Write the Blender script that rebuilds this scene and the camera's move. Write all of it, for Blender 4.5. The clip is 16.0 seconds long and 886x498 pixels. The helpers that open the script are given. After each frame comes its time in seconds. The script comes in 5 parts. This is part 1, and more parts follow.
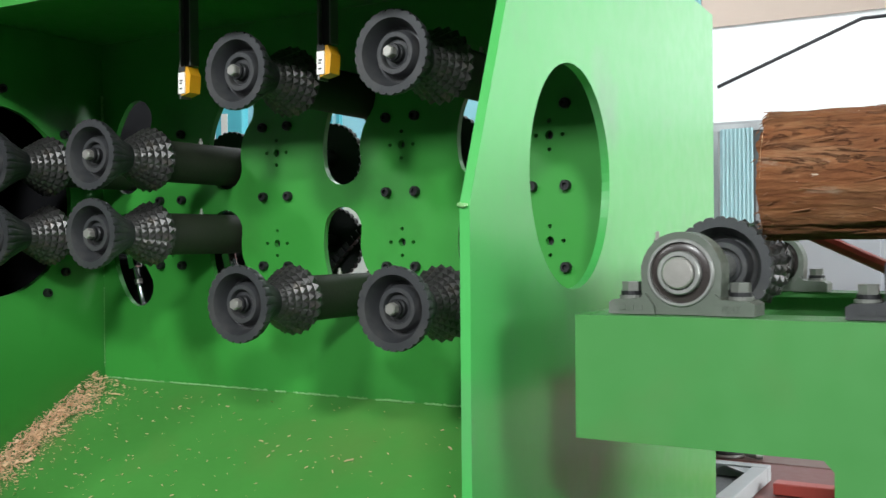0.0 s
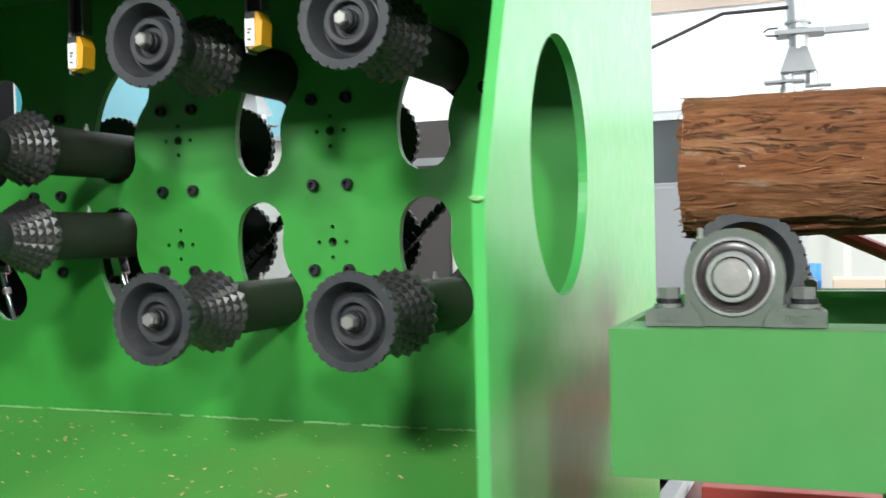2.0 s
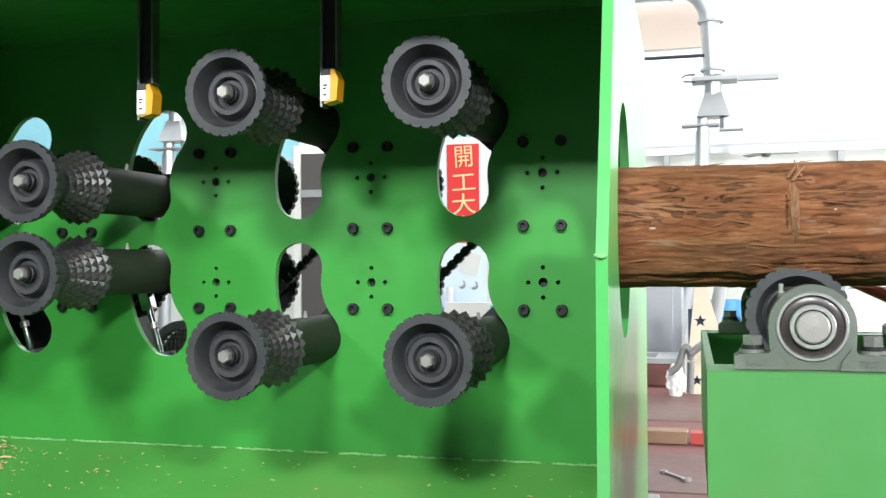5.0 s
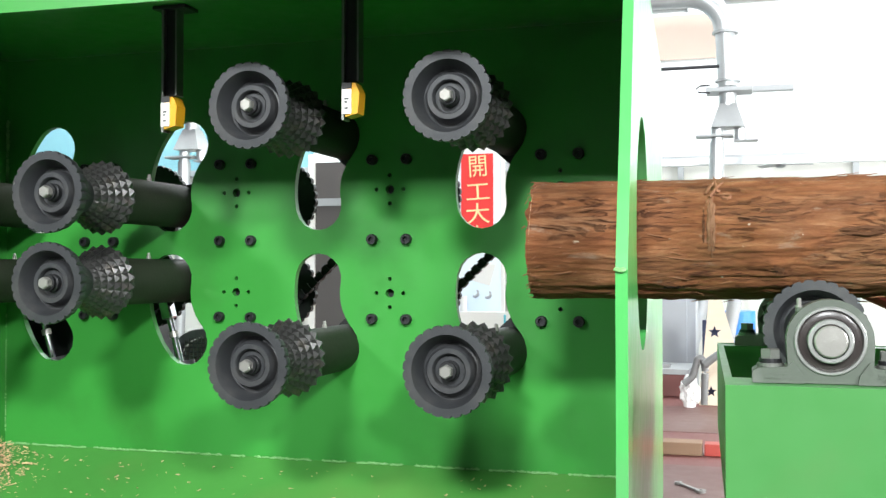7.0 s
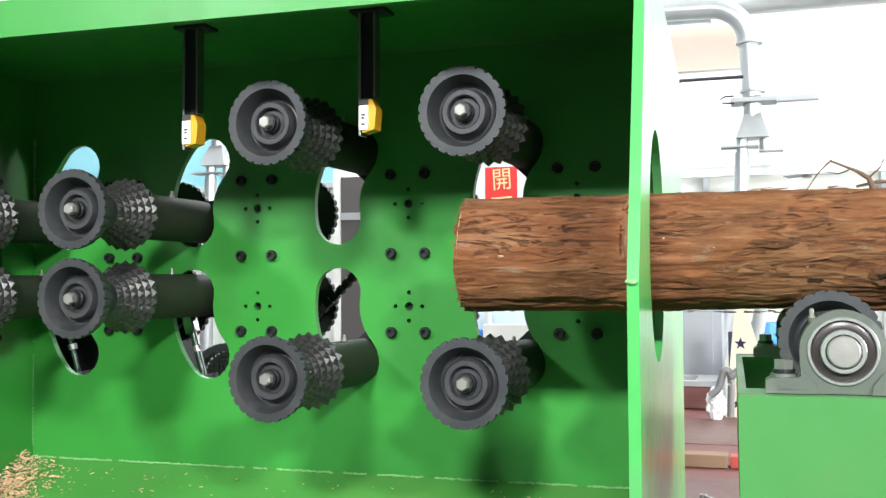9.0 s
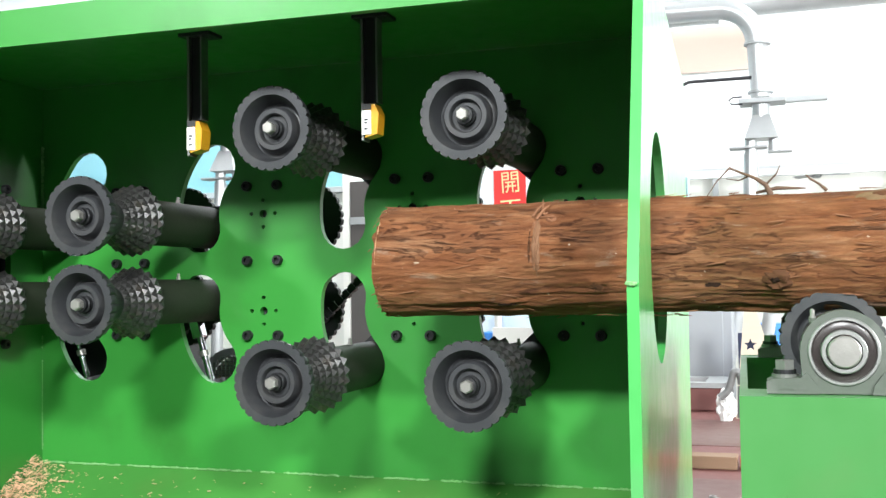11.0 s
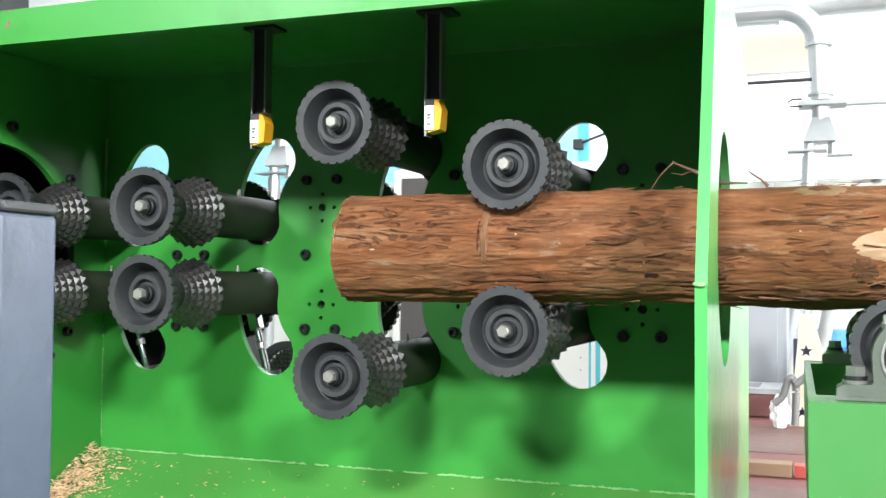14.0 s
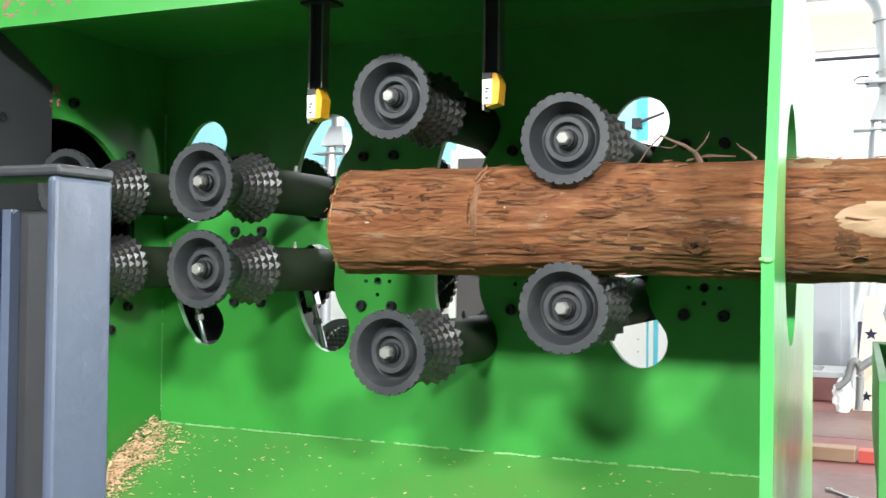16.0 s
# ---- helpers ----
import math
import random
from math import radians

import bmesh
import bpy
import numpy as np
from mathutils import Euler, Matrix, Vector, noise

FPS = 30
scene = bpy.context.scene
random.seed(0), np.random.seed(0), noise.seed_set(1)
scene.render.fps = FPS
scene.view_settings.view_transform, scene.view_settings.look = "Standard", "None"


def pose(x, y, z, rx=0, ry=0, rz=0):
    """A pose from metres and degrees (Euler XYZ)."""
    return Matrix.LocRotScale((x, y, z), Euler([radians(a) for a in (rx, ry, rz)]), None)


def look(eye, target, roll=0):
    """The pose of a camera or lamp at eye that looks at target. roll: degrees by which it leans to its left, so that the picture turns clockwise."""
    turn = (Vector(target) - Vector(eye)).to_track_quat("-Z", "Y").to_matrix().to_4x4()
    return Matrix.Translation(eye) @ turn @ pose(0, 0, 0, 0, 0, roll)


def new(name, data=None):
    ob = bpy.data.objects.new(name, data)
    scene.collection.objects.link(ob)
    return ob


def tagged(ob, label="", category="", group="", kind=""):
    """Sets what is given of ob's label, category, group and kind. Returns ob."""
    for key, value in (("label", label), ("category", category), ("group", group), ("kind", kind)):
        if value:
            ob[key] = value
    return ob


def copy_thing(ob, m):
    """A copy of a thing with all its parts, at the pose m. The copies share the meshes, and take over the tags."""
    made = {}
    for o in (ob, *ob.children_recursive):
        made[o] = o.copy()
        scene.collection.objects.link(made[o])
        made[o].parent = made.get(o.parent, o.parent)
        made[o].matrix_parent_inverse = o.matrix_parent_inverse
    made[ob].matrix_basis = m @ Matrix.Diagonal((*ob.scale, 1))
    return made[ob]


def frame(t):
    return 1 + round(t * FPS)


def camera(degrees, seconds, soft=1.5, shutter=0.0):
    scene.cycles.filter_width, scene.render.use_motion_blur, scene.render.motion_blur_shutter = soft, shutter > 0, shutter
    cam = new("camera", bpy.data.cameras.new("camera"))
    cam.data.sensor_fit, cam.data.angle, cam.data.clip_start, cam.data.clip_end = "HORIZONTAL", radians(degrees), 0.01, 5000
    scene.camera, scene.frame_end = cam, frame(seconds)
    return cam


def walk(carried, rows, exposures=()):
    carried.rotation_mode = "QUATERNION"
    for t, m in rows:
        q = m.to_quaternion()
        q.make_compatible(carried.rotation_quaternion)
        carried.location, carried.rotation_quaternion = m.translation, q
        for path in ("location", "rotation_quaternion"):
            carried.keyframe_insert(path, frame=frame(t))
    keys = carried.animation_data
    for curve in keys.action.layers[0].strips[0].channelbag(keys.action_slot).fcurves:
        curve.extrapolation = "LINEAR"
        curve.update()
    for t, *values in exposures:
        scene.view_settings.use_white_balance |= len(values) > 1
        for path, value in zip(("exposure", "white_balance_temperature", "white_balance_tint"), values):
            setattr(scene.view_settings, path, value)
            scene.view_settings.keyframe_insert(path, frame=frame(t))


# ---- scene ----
from mathutils import geometry

# ---- camera ----
cam = camera(46.9, 16.0, soft=1.45, shutter=0.4)
PATH = [
    (0, (0.783, -1.744, 1.197), (-0.222, -0.015, 1.184), -0.52),
    (0.2, (0.747, -1.713, 1.190), (-0.265, 0.013, 1.184), -0.25),
    (0.5, (0.685, -1.660, 1.197), (-0.366, 0.041, 1.198), -1.57),
    (0.7, (0.653, -1.621, 1.201), (-0.384, 0.089, 1.205), -2.43),
    (1, (0.640, -1.576, 1.202), (-0.352, 0.161, 1.181), -1.94),
    (1.2, (0.649, -1.546, 1.201), (-0.393, 0.161, 1.181), -1.47),
    (1.5, (0.656, -1.506, 1.212), (-0.358, 0.217, 1.175), 0.88),
    (1.7, (0.625, -1.533, 1.199), (-0.267, 0.257, 1.170), 1.57),
    (2, (0.521, -1.614, 1.207), (-0.213, 0.246, 1.179), -1.26),
    (2.2, (0.462, -1.672, 1.221), (-0.236, 0.202, 1.205), -1.70),
    (2.5, (0.423, -1.704, 1.237), (-0.247, 0.181, 1.246), -0.89),
    (2.7, (0.420, -1.715, 1.243), (-0.261, 0.165, 1.266), -0.37),
    (3, (0.428, -1.727, 1.238), (-0.273, 0.145, 1.283), -0.67),
    (5.5, (0.307, -1.822, 1.237), (-0.211, 0.109, 1.260), -0.27),
    (6, (0.307, -1.825, 1.237), (-0.226, 0.102, 1.268), 0.00),
    (6.5, (0.307, -1.827, 1.238), (-0.246, 0.095, 1.277), 0.10),
    (7, (0.314, -1.830, 1.242), (-0.247, 0.089, 1.283), 0.00),
    (7.5, (0.324, -1.833, 1.240), (-0.256, 0.080, 1.295), -0.17),
    (8, (0.326, -1.835, 1.240), (-0.268, 0.074, 1.297), -0.22),
    (8.5, (0.333, -1.834, 1.240), (-0.276, 0.070, 1.300), -0.29),
    (9, (0.334, -1.841, 1.242), (-0.277, 0.063, 1.309), -0.40),
    (11.5, (0.349, -1.845, 1.241), (-0.285, 0.050, 1.318), -0.81),
    (12, (0.345, -1.843, 1.240), (-0.301, 0.048, 1.319), -0.25),
    (12.5, (0.346, -1.844, 1.244), (-0.304, 0.046, 1.319), -0.16),
    (13, (0.337, -1.851, 1.241), (-0.320, 0.037, 1.316), 0.45),
    (13.5, (0.333, -1.850, 1.241), (-0.346, 0.029, 1.323), 0.63),
    (14, (0.327, -1.844, 1.239), (-0.393, 0.021, 1.310), 0.43),
    (14.5, (0.331, -1.842, 1.238), (-0.415, 0.013, 1.294), 0.44),
    (15, (0.327, -1.839, 1.235), (-0.421, 0.015, 1.280), 0.67),
    (15.5, (0.319, -1.837, 1.238), (-0.450, 0.009, 1.280), 0.70),
    (16, (0.318, -1.828, 1.231), (-0.503, -0.004, 1.264), 0.72),
]
walk(cam, [(t, look(eye, target, roll)) for t, eye, target, roll in PATH], exposures=[(0.0, -0.64), (0.7, -0.40), (1.3, -0.27), (2.0, -0.35), (3.1, -0.45), (5.5, -0.02), (9.0, 0.06), (16.0, 0.26)])

# ---- light ----
world = bpy.data.worlds.new("sky")
scene.world = world
world.use_nodes = True
wn = world.node_tree.nodes
sky = wn.new("ShaderNodeTexSky")
sky.sky_type, sky.sun_disc, sky.sun_elevation, sky.sun_rotation = "NISHITA", False, radians(40), radians(160)
wn["Background"].inputs[1].default_value = 0.12
world.node_tree.links.new(sky.outputs[0], wn["Background"].inputs[0])


def window_light(name, m, w, h, watts, colour):
    lamp = bpy.data.lights.new(name, "AREA")
    lamp.shape, lamp.size, lamp.size_y, lamp.energy, lamp.color = "RECTANGLE", w, h, watts, colour
    ob = new(name, lamp)
    ob.matrix_world = m
    return ob


DAY = (0.93, 0.98, 1.0)
WIN_S = [(-3.6, 1.0), (0.35, 1.3), (3.7, 1.3)]          # high windows behind the camera: centre x, width
WIN_E = [(-0.5, 2.6), (3.4, 2.6)]                      # windows in the wall to the east: centre y, width
ADDED_SKYLIGHTS = [(-6.4, 6.0), (-2.4, 6.0), (2.4, 6.0)]                  # unseen roof lights over the far aisle, added to brighten the far wall
for (wx, ww), watts in zip(WIN_S, (205, 505, 560)):
    window_light("window_light", look((wx, -5.9, 4.08), (0, 0, 1.2)), ww * 0.62, 0.5, watts, DAY)
for wy, ww in WIN_E:
    window_light("window_light", look((6.9, wy, 2.5), (0, wy * 0.3, 1.3)), ww, 1.8, 570, DAY)
# added lamps in the roof that make the far wall glaring white
for sx, sy in ADDED_SKYLIGHTS:
    window_light("window_light", pose(sx, sy, 5.15), 2.6, 2.0, 275, DAY)


# ---- materials ----
def mat(name, colour, rough=0.5, metal=0.0, var=0.12, scale=8.0, bump=0.0, bscale=60.0, dirt=None, dirt_amount=0.0, stretch=(1, 1, 1), coat=0.0, spec=0.5, dscale=3.0, coat_rough=0.32):
    """Painted or bare surface: base colour varied at two scales, optional dirt patches, fine relief."""
    m = bpy.data.materials.new(name)
    m.use_nodes = True
    nt = m.node_tree
    b = nt.nodes["Principled BSDF"]
    n, l = nt.nodes.new, nt.links.new
    tc = n("ShaderNodeTexCoord")
    mp = n("ShaderNodeMapping")
    mp.inputs["Scale"].default_value = stretch
    l(tc.outputs["Object"], mp.inputs["Vector"])
    big, fine = n("ShaderNodeTexNoise"), n("ShaderNodeTexNoise")
    big.inputs["Scale"].default_value, fine.inputs["Scale"].default_value = scale, scale * 9
    big.inputs["Detail"].default_value = fine.inputs["Detail"].default_value = 4
    for t in (big, fine):
        l(mp.outputs[0], t.inputs["Vector"])
    mix = n("ShaderNodeMix")
    mix.data_type = "RGBA"
    mix.inputs[6].default_value = (*[c * (1 - var) for c in colour], 1)
    mix.inputs[7].default_value = (*[min(1, c * (1 + var)) for c in colour], 1)
    add = n("ShaderNodeMath")
    add.operation = "MULTIPLY_ADD"
    add.inputs[1].default_value = 0.35
    l(fine.outputs[0], add.inputs[0])
    half = n("ShaderNodeMath")
    half.operation = "MULTIPLY"
    half.inputs[1].default_value = 0.65
    l(big.outputs[0], half.inputs[0])
    l(half.outputs[0], add.inputs[2])
    l(add.outputs[0], mix.inputs[0])
    out = mix.outputs[2]
    if dirt:
        pn = n("ShaderNodeTexNoise")
        pn.inputs["Scale"].default_value, pn.inputs["Detail"].default_value = dscale, 6
        l(mp.outputs[0], pn.inputs["Vector"])
        ramp = n("ShaderNodeMapRange")
        ramp.inputs[1].default_value, ramp.inputs[2].default_value = 0.62 - 0.25 * dirt_amount, 0.75
        l(pn.outputs[0], ramp.inputs[0])
        m2 = n("ShaderNodeMix")
        m2.data_type = "RGBA"
        m2.inputs[7].default_value = (*dirt, 1)
        l(ramp.outputs[0], m2.inputs[0])
        l(out, m2.inputs[6])
        out = m2.outputs[2]
    l(out, b.inputs["Base Color"])
    rr = n("ShaderNodeMapRange")
    rr.inputs[3].default_value, rr.inputs[4].default_value = max(0.03, rough - 0.09), min(1, rough + 0.09)
    l(fine.outputs[0], rr.inputs[0])
    l(rr.outputs[0], b.inputs["Roughness"])
    b.inputs["Metallic"].default_value = metal
    b.inputs["Coat Weight"].default_value = coat
    b.inputs["Coat Roughness"].default_value = coat_rough
    b.inputs["Specular IOR Level"].default_value = spec
    if bump:
        bt = n("ShaderNodeTexNoise")
        bt.inputs["Scale"].default_value, bt.inputs["Detail"].default_value = bscale, 5
        l(mp.outputs[0], bt.inputs["Vector"])
        bp = n("ShaderNodeBump")
        bp.inputs["Strength"].default_value, bp.inputs["Distance"].default_value = bump, 0.004
        l(bt.outputs[0], bp.inputs["Height"])
        l(bp.outputs[0], b.inputs["Normal"])
    return m


GREEN = mat("green_enamel", (0.034, 0.235, 0.034), 0.36, var=0.10, scale=3.5, bump=0.06, bscale=35, dirt=(0.026, 0.155, 0.022), dirt_amount=0.35, dscale=5)
# lighter copy of the frame's green: window light put into the colour, plus scuffs
GREEN_LIT_WORN = mat("green_enamel_lit_scuffed", (0.060, 0.37, 0.080), 0.34, var=0.12, scale=3, bump=0.03, bscale=20, coat=0.6, coat_rough=0.22, spec=0.6, dirt=(0.10, 0.27, 0.11), dirt_amount=0.25, dscale=4)
GREEN_FLOOR = mat("green_enamel_dusty", (0.058, 0.235, 0.042), 0.40, var=0.18, scale=6, bump=0.08, bscale=50, dirt=(0.085, 0.215, 0.045), dirt_amount=0.45, dscale=4)
GREEN_TROUGH = mat("green_enamel_trough", (0.050, 0.205, 0.048), 0.4, var=0.14, scale=3, bump=0.05, bscale=40, dirt=(0.085, 0.16, 0.05), dirt_amount=0.45, dscale=3)
GREEN_CAST = mat("grey_green_casting", (0.075, 0.088, 0.068), 0.48, var=0.22, scale=30, bump=0.10, bscale=160, dirt=(0.13, 0.135, 0.12), dirt_amount=0.35, dscale=25)
BOLTGREY = mat("dull_grey_bolt", (0.17, 0.175, 0.155), 0.42, 0.45, var=0.25, scale=60, bump=0.1, bscale=250)
DISH = mat("dark_cast_iron", (0.027, 0.028, 0.030), 0.50, 0.1, var=0.28, scale=18, bump=0.10, bscale=130, dirt=(0.052, 0.050, 0.048), dirt_amount=0.5, dscale=22)
SPIKE = mat("black_spiked_iron", (0.055, 0.053, 0.051), 0.37, 0.65, var=0.25, scale=40, bump=0.10, bscale=200, dirt=(0.10, 0.082, 0.066), dirt_amount=0.35, dscale=30)
TUBE = mat("dark_green_black_tube", (0.014, 0.018, 0.010), 0.62, 0.0, spec=0.3, var=0.2, scale=20, bump=0.12, bscale=120)
BLACK = mat("black_oxide", (0.016, 0.016, 0.017), 0.45, 0.3, var=0.3, scale=60, bump=0.15, bscale=200)
STEEL = mat("bright_steel", (0.36, 0.345, 0.315), 0.36, 0.6, var=0.12, scale=60, bump=0.08, bscale=300)
ZINC = mat("zinc_plated", (0.34, 0.34, 0.32), 0.38, 0.7, var=0.2, scale=60, bump=0.1, bscale=300)
CHROME = mat("chrome", (0.75, 0.76, 0.78), 0.12, 1.0, var=0.05, scale=30)
SEAL = mat("brown_black_seal", (0.035, 0.028, 0.026), 0.3, 0.1, var=0.2, scale=60)
YELLOW = mat("yellow_plastic", (0.60, 0.29, 0.012), 0.35, var=0.06, scale=30)
WHITE = mat("white_plastic", (0.78, 0.76, 0.70), 0.45, var=0.05, scale=30)
ALU = mat("anodised_rail", (0.26, 0.26, 0.25), 0.4, 0.8, var=0.15, scale=30)
INK = mat("dark_ink", (0.03, 0.03, 0.03), 0.5, var=0.1, scale=50)
WELD = mat("pale_weld_bead", (0.18, 0.40, 0.14), 0.35, var=0.45, scale=60, bump=0.5, bscale=150)
CHIP = mat("pale_wood_chips", (0.72, 0.47, 0.29), 0.85, var=0.35, scale=50, bump=0.2)
POST = mat("blue_grey_painted_steel", (0.055, 0.068, 0.100), 0.42, var=0.15, scale=12, bump=0.15, bscale=90, dirt=(0.03, 0.037, 0.055), dirt_amount=0.4, dscale=10)
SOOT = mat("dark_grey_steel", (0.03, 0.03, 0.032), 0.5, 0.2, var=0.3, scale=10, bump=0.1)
RUST = mat("rusty_scuff", (0.20, 0.11, 0.07), 0.8, var=0.5, scale=60)
WALLPAINT = mat("white_wall_paint", (0.80, 0.81, 0.80), 0.7, var=0.03, scale=0.8, bump=0.05, dirt=(0.68, 0.74, 0.76), dirt_amount=0.5, dscale=0.5)
LININGPAINT = mat("cream_white_lining", (0.70, 0.69, 0.63), 0.7, var=0.06, scale=1.0)
RAILGREY = mat("grey_rail_paint", (0.36, 0.37, 0.37), 0.45, var=0.1, scale=4)
CREAM = mat("cream_wall_band", (0.50, 0.40, 0.33), 0.7, var=0.06, scale=1.0)
# near black so that the unseen walls return little bounce light
SHADEWALL = mat("dark_wall_cutting_bounce", (0.06, 0.063, 0.064), 0.8, var=0.08, scale=0.8)
GREYWALL = mat("grey_wall", (0.34, 0.35, 0.36), 0.6, var=0.08, scale=1.5)
# roof colour taken down to weaken the bounce from above
ROOF = mat("dark_roof_cutting_bounce", (0.07, 0.074, 0.078), 0.6, var=0.05, scale=1.0)
FLOOR = mat("red_brown_floor_paint", (0.13, 0.055, 0.045), 0.5, var=0.2, scale=2.0, bump=0.1, dirt=(0.17, 0.11, 0.095), dirt_amount=0.7, dscale=2.0)
REDPAINT = mat("red_painted_steel", (0.42, 0.06, 0.045), 0.45, var=0.15, scale=8)
PALERED = mat("faded_red_sheet", (0.17, 0.056, 0.048), 0.55, var=0.12, scale=5)
GALV = mat("galvanised_sheet", (0.50, 0.51, 0.51), 0.35, 0.45, var=0.15, scale=12, bump=0.06)
DUCTSKIN = mat("pale_duct_sheet", (0.50, 0.51, 0.51), 0.32, 0.45, var=0.08, scale=10)
CYAN = mat("cyan_painted_steel", (0.10, 0.48, 0.56), 0.4, var=0.1, scale=10)
BLUE = mat("blue_painted_steel", (0.04, 0.22, 0.62), 0.4, var=0.1, scale=10)
BANNER = mat("red_paper_banner", (0.70, 0.035, 0.03), 0.7, var=0.06, scale=10)
GOLD = mat("gold_ink", (0.85, 0.62, 0.30), 0.5, var=0.05, scale=10)
PLY = mat("pale_plywood", (0.66, 0.55, 0.42), 0.7, var=0.12, scale=6, stretch=(1, 1, 5))
TIMBER = mat("sawn_timber", (0.27, 0.165, 0.10), 0.75, var=0.2, scale=10, stretch=(0.3, 3, 3))
CABLE = mat("black_cable", (0.02, 0.02, 0.022), 0.5, var=0.1, scale=30)
CURTAIN = mat("pale_cyan_curtain", (0.50, 0.70, 0.72), 0.8, var=0.1, scale=20, stretch=(1, 1, 0.1))
PLASTIC = mat("crumpled_white_film", (0.8, 0.79, 0.76), 0.3, var=0.1, scale=30, bump=0.4, bscale=30)
WIRE = mat("dark_wire_mesh", (0.26, 0.26, 0.25), 0.5, 0.5, var=0.2, scale=30)
PANE = bpy.data.materials.new("window_glass")
PANE.use_nodes = True
PANE.node_tree.nodes["Principled BSDF"].inputs["Transmission Weight"].default_value = 1.0
PANE.node_tree.nodes["Principled BSDF"].inputs["Roughness"].default_value = 0.02
PANE.node_tree.nodes["Principled BSDF"].inputs["IOR"].default_value = 1.1


def bark_material():
    """Stringy red-brown bark: plates along the stem, dark fissures, fine fibres, pale flecks."""
    m = bpy.data.materials.new("red_brown_bark")
    m.use_nodes = True
    nt = m.node_tree
    b, n, l = nt.nodes["Principled BSDF"], nt.nodes.new, nt.links.new
    tc = n("ShaderNodeTexCoord")

    def tex(stretch, scale, detail, rough=0.6, dist=0.0):
        mp, t = n("ShaderNodeMapping"), n("ShaderNodeTexNoise")
        mp.inputs["Scale"].default_value = stretch
        l(tc.outputs["Object"], mp.inputs["Vector"])
        l(mp.outputs[0], t.inputs["Vector"])
        for k, v in (("Scale", scale), ("Detail", detail), ("Roughness", rough), ("Distortion", dist)):
            t.inputs[k].default_value = v
        return t.outputs[0]

    def ramp(src, stops):
        r = n("ShaderNodeValToRGB")
        e = r.color_ramp.elements
        while len(e) < len(stops):
            e.new(0.5)
        for k, (p, c) in enumerate(stops):
            e[k].position, e[k].color = p, (*c, 1)
        l(src, r.inputs[0])
        return r.outputs[0]

    def blend(kind, fac, a, c):
        x = n("ShaderNodeMix")
        x.data_type, x.blend_type = "RGBA", kind
        if isinstance(fac, float):
            x.inputs[0].default_value = fac
        else:
            l(fac, x.inputs[0])
        l(a, x.inputs[6])
        if isinstance(c, tuple):
            x.inputs[7].default_value = (*c, 1)
        else:
            l(c, x.inputs[7])
        return x.outputs[2]
    plates = tex((0.22, 1, 1), 34, 10, 0.78, 0.5)
    col = ramp(plates, [(0.20, (0.070, 0.027, 0.011)), (0.38, (0.160, 0.062, 0.026)), (0.53, (0.238, 0.104, 0.047)), (0.72, (0.38, 0.215, 0.122))])
    patch = ramp(tex((0.5, 1, 1), 7, 5), [(0.34, (0.60, 0.54, 0.42)), (0.46, (0.95, 0.93, 0.85)), (0.56, (1.0, 0.84, 0.68)), (0.70, (1.0, 1.0, 1.0))])
    col = blend("MULTIPLY", 0.9, col, patch)
    fibre = ramp(tex((0.10, 1, 1), 190, 5, 0.7, 0.6), [(0.35, (0.60, 0.55, 0.52)), (0.6, (1, 1, 1))])
    col = blend("MULTIPLY", 0.65, col, fibre)
    crack = ramp(tex((0.13, 1, 1), 40, 7, 0.66, 1.6), [(0.482, (0, 0, 0)), (0.497, (0.9, 0.9, 0.9)), (0.503, (0.9, 0.9, 0.9)), (0.518, (0, 0, 0))])
    gate = ramp(tex((0.6, 1, 1), 15, 3), [(0.48, (0, 0, 0)), (0.62, (1, 1, 1))])
    mask = blend("MULTIPLY", 1.0, crack, gate)
    col = blend("MULTIPLY", mask, col, (0.60, 0.50, 0.44))
    grey = ramp(tex((0.35, 1, 1), 42, 5, 0.7, 0.5), [(0.60, (0, 0, 0)), (0.72, (0.55, 0.55, 0.55))])
    col = blend("MIX", grey, col, (0.34, 0.25, 0.18))
    fleck = ramp(tex((0.6, 1, 1), 95, 3), [(0.715, (0, 0, 0)), (0.75, (0.9, 0.9, 0.9))])
    col = blend("MIX", fleck, col, (0.62, 0.49, 0.38))
    l(col, b.inputs["Base Color"])
    b.inputs["Roughness"].default_value = 0.82
    b.inputs["Specular IOR Level"].default_value = 0.25
    h = n("ShaderNodeMath")
    h.operation = "SUBTRACT"
    l(plates, h.inputs[0])
    l(mask, h.inputs[1])
    b1, b2 = n("ShaderNodeBump"), n("ShaderNodeBump")
    b1.inputs["Strength"].default_value, b1.inputs["Distance"].default_value = 0.95, 0.009
    b2.inputs["Strength"].default_value, b2.inputs["Distance"].default_value = 0.5, 0.002
    l(h.outputs[0], b1.inputs["Height"])
    l(tex((0.08, 1, 1), 150, 4), b2.inputs["Height"])
    l(b2.outputs[0], b1.inputs["Normal"])
    l(b1.outputs[0], b.inputs["Normal"])
    return m


BARK = bark_material()
# black that stands for the shade inside the next section
SHADE_BLACK = mat("shade_black_interior", (0.008, 0.008, 0.009), 0.9, var=0.3, scale=10, spec=0.1)
PALECYAN = mat("pale_cyan_cladding", (0.20, 0.42, 0.47), 0.6, var=0.06, scale=2)
HEART = mat("fresh_cut_knot_wood", (0.62, 0.38, 0.21), 0.7, var=0.15, scale=14)
FIBRE = mat("torn_orange_fibre", (0.22, 0.092, 0.042), 0.85, var=0.3, scale=40)
TWIG = mat("dry_brown_twig", (0.12, 0.068, 0.042), 0.85, var=0.3, scale=40)


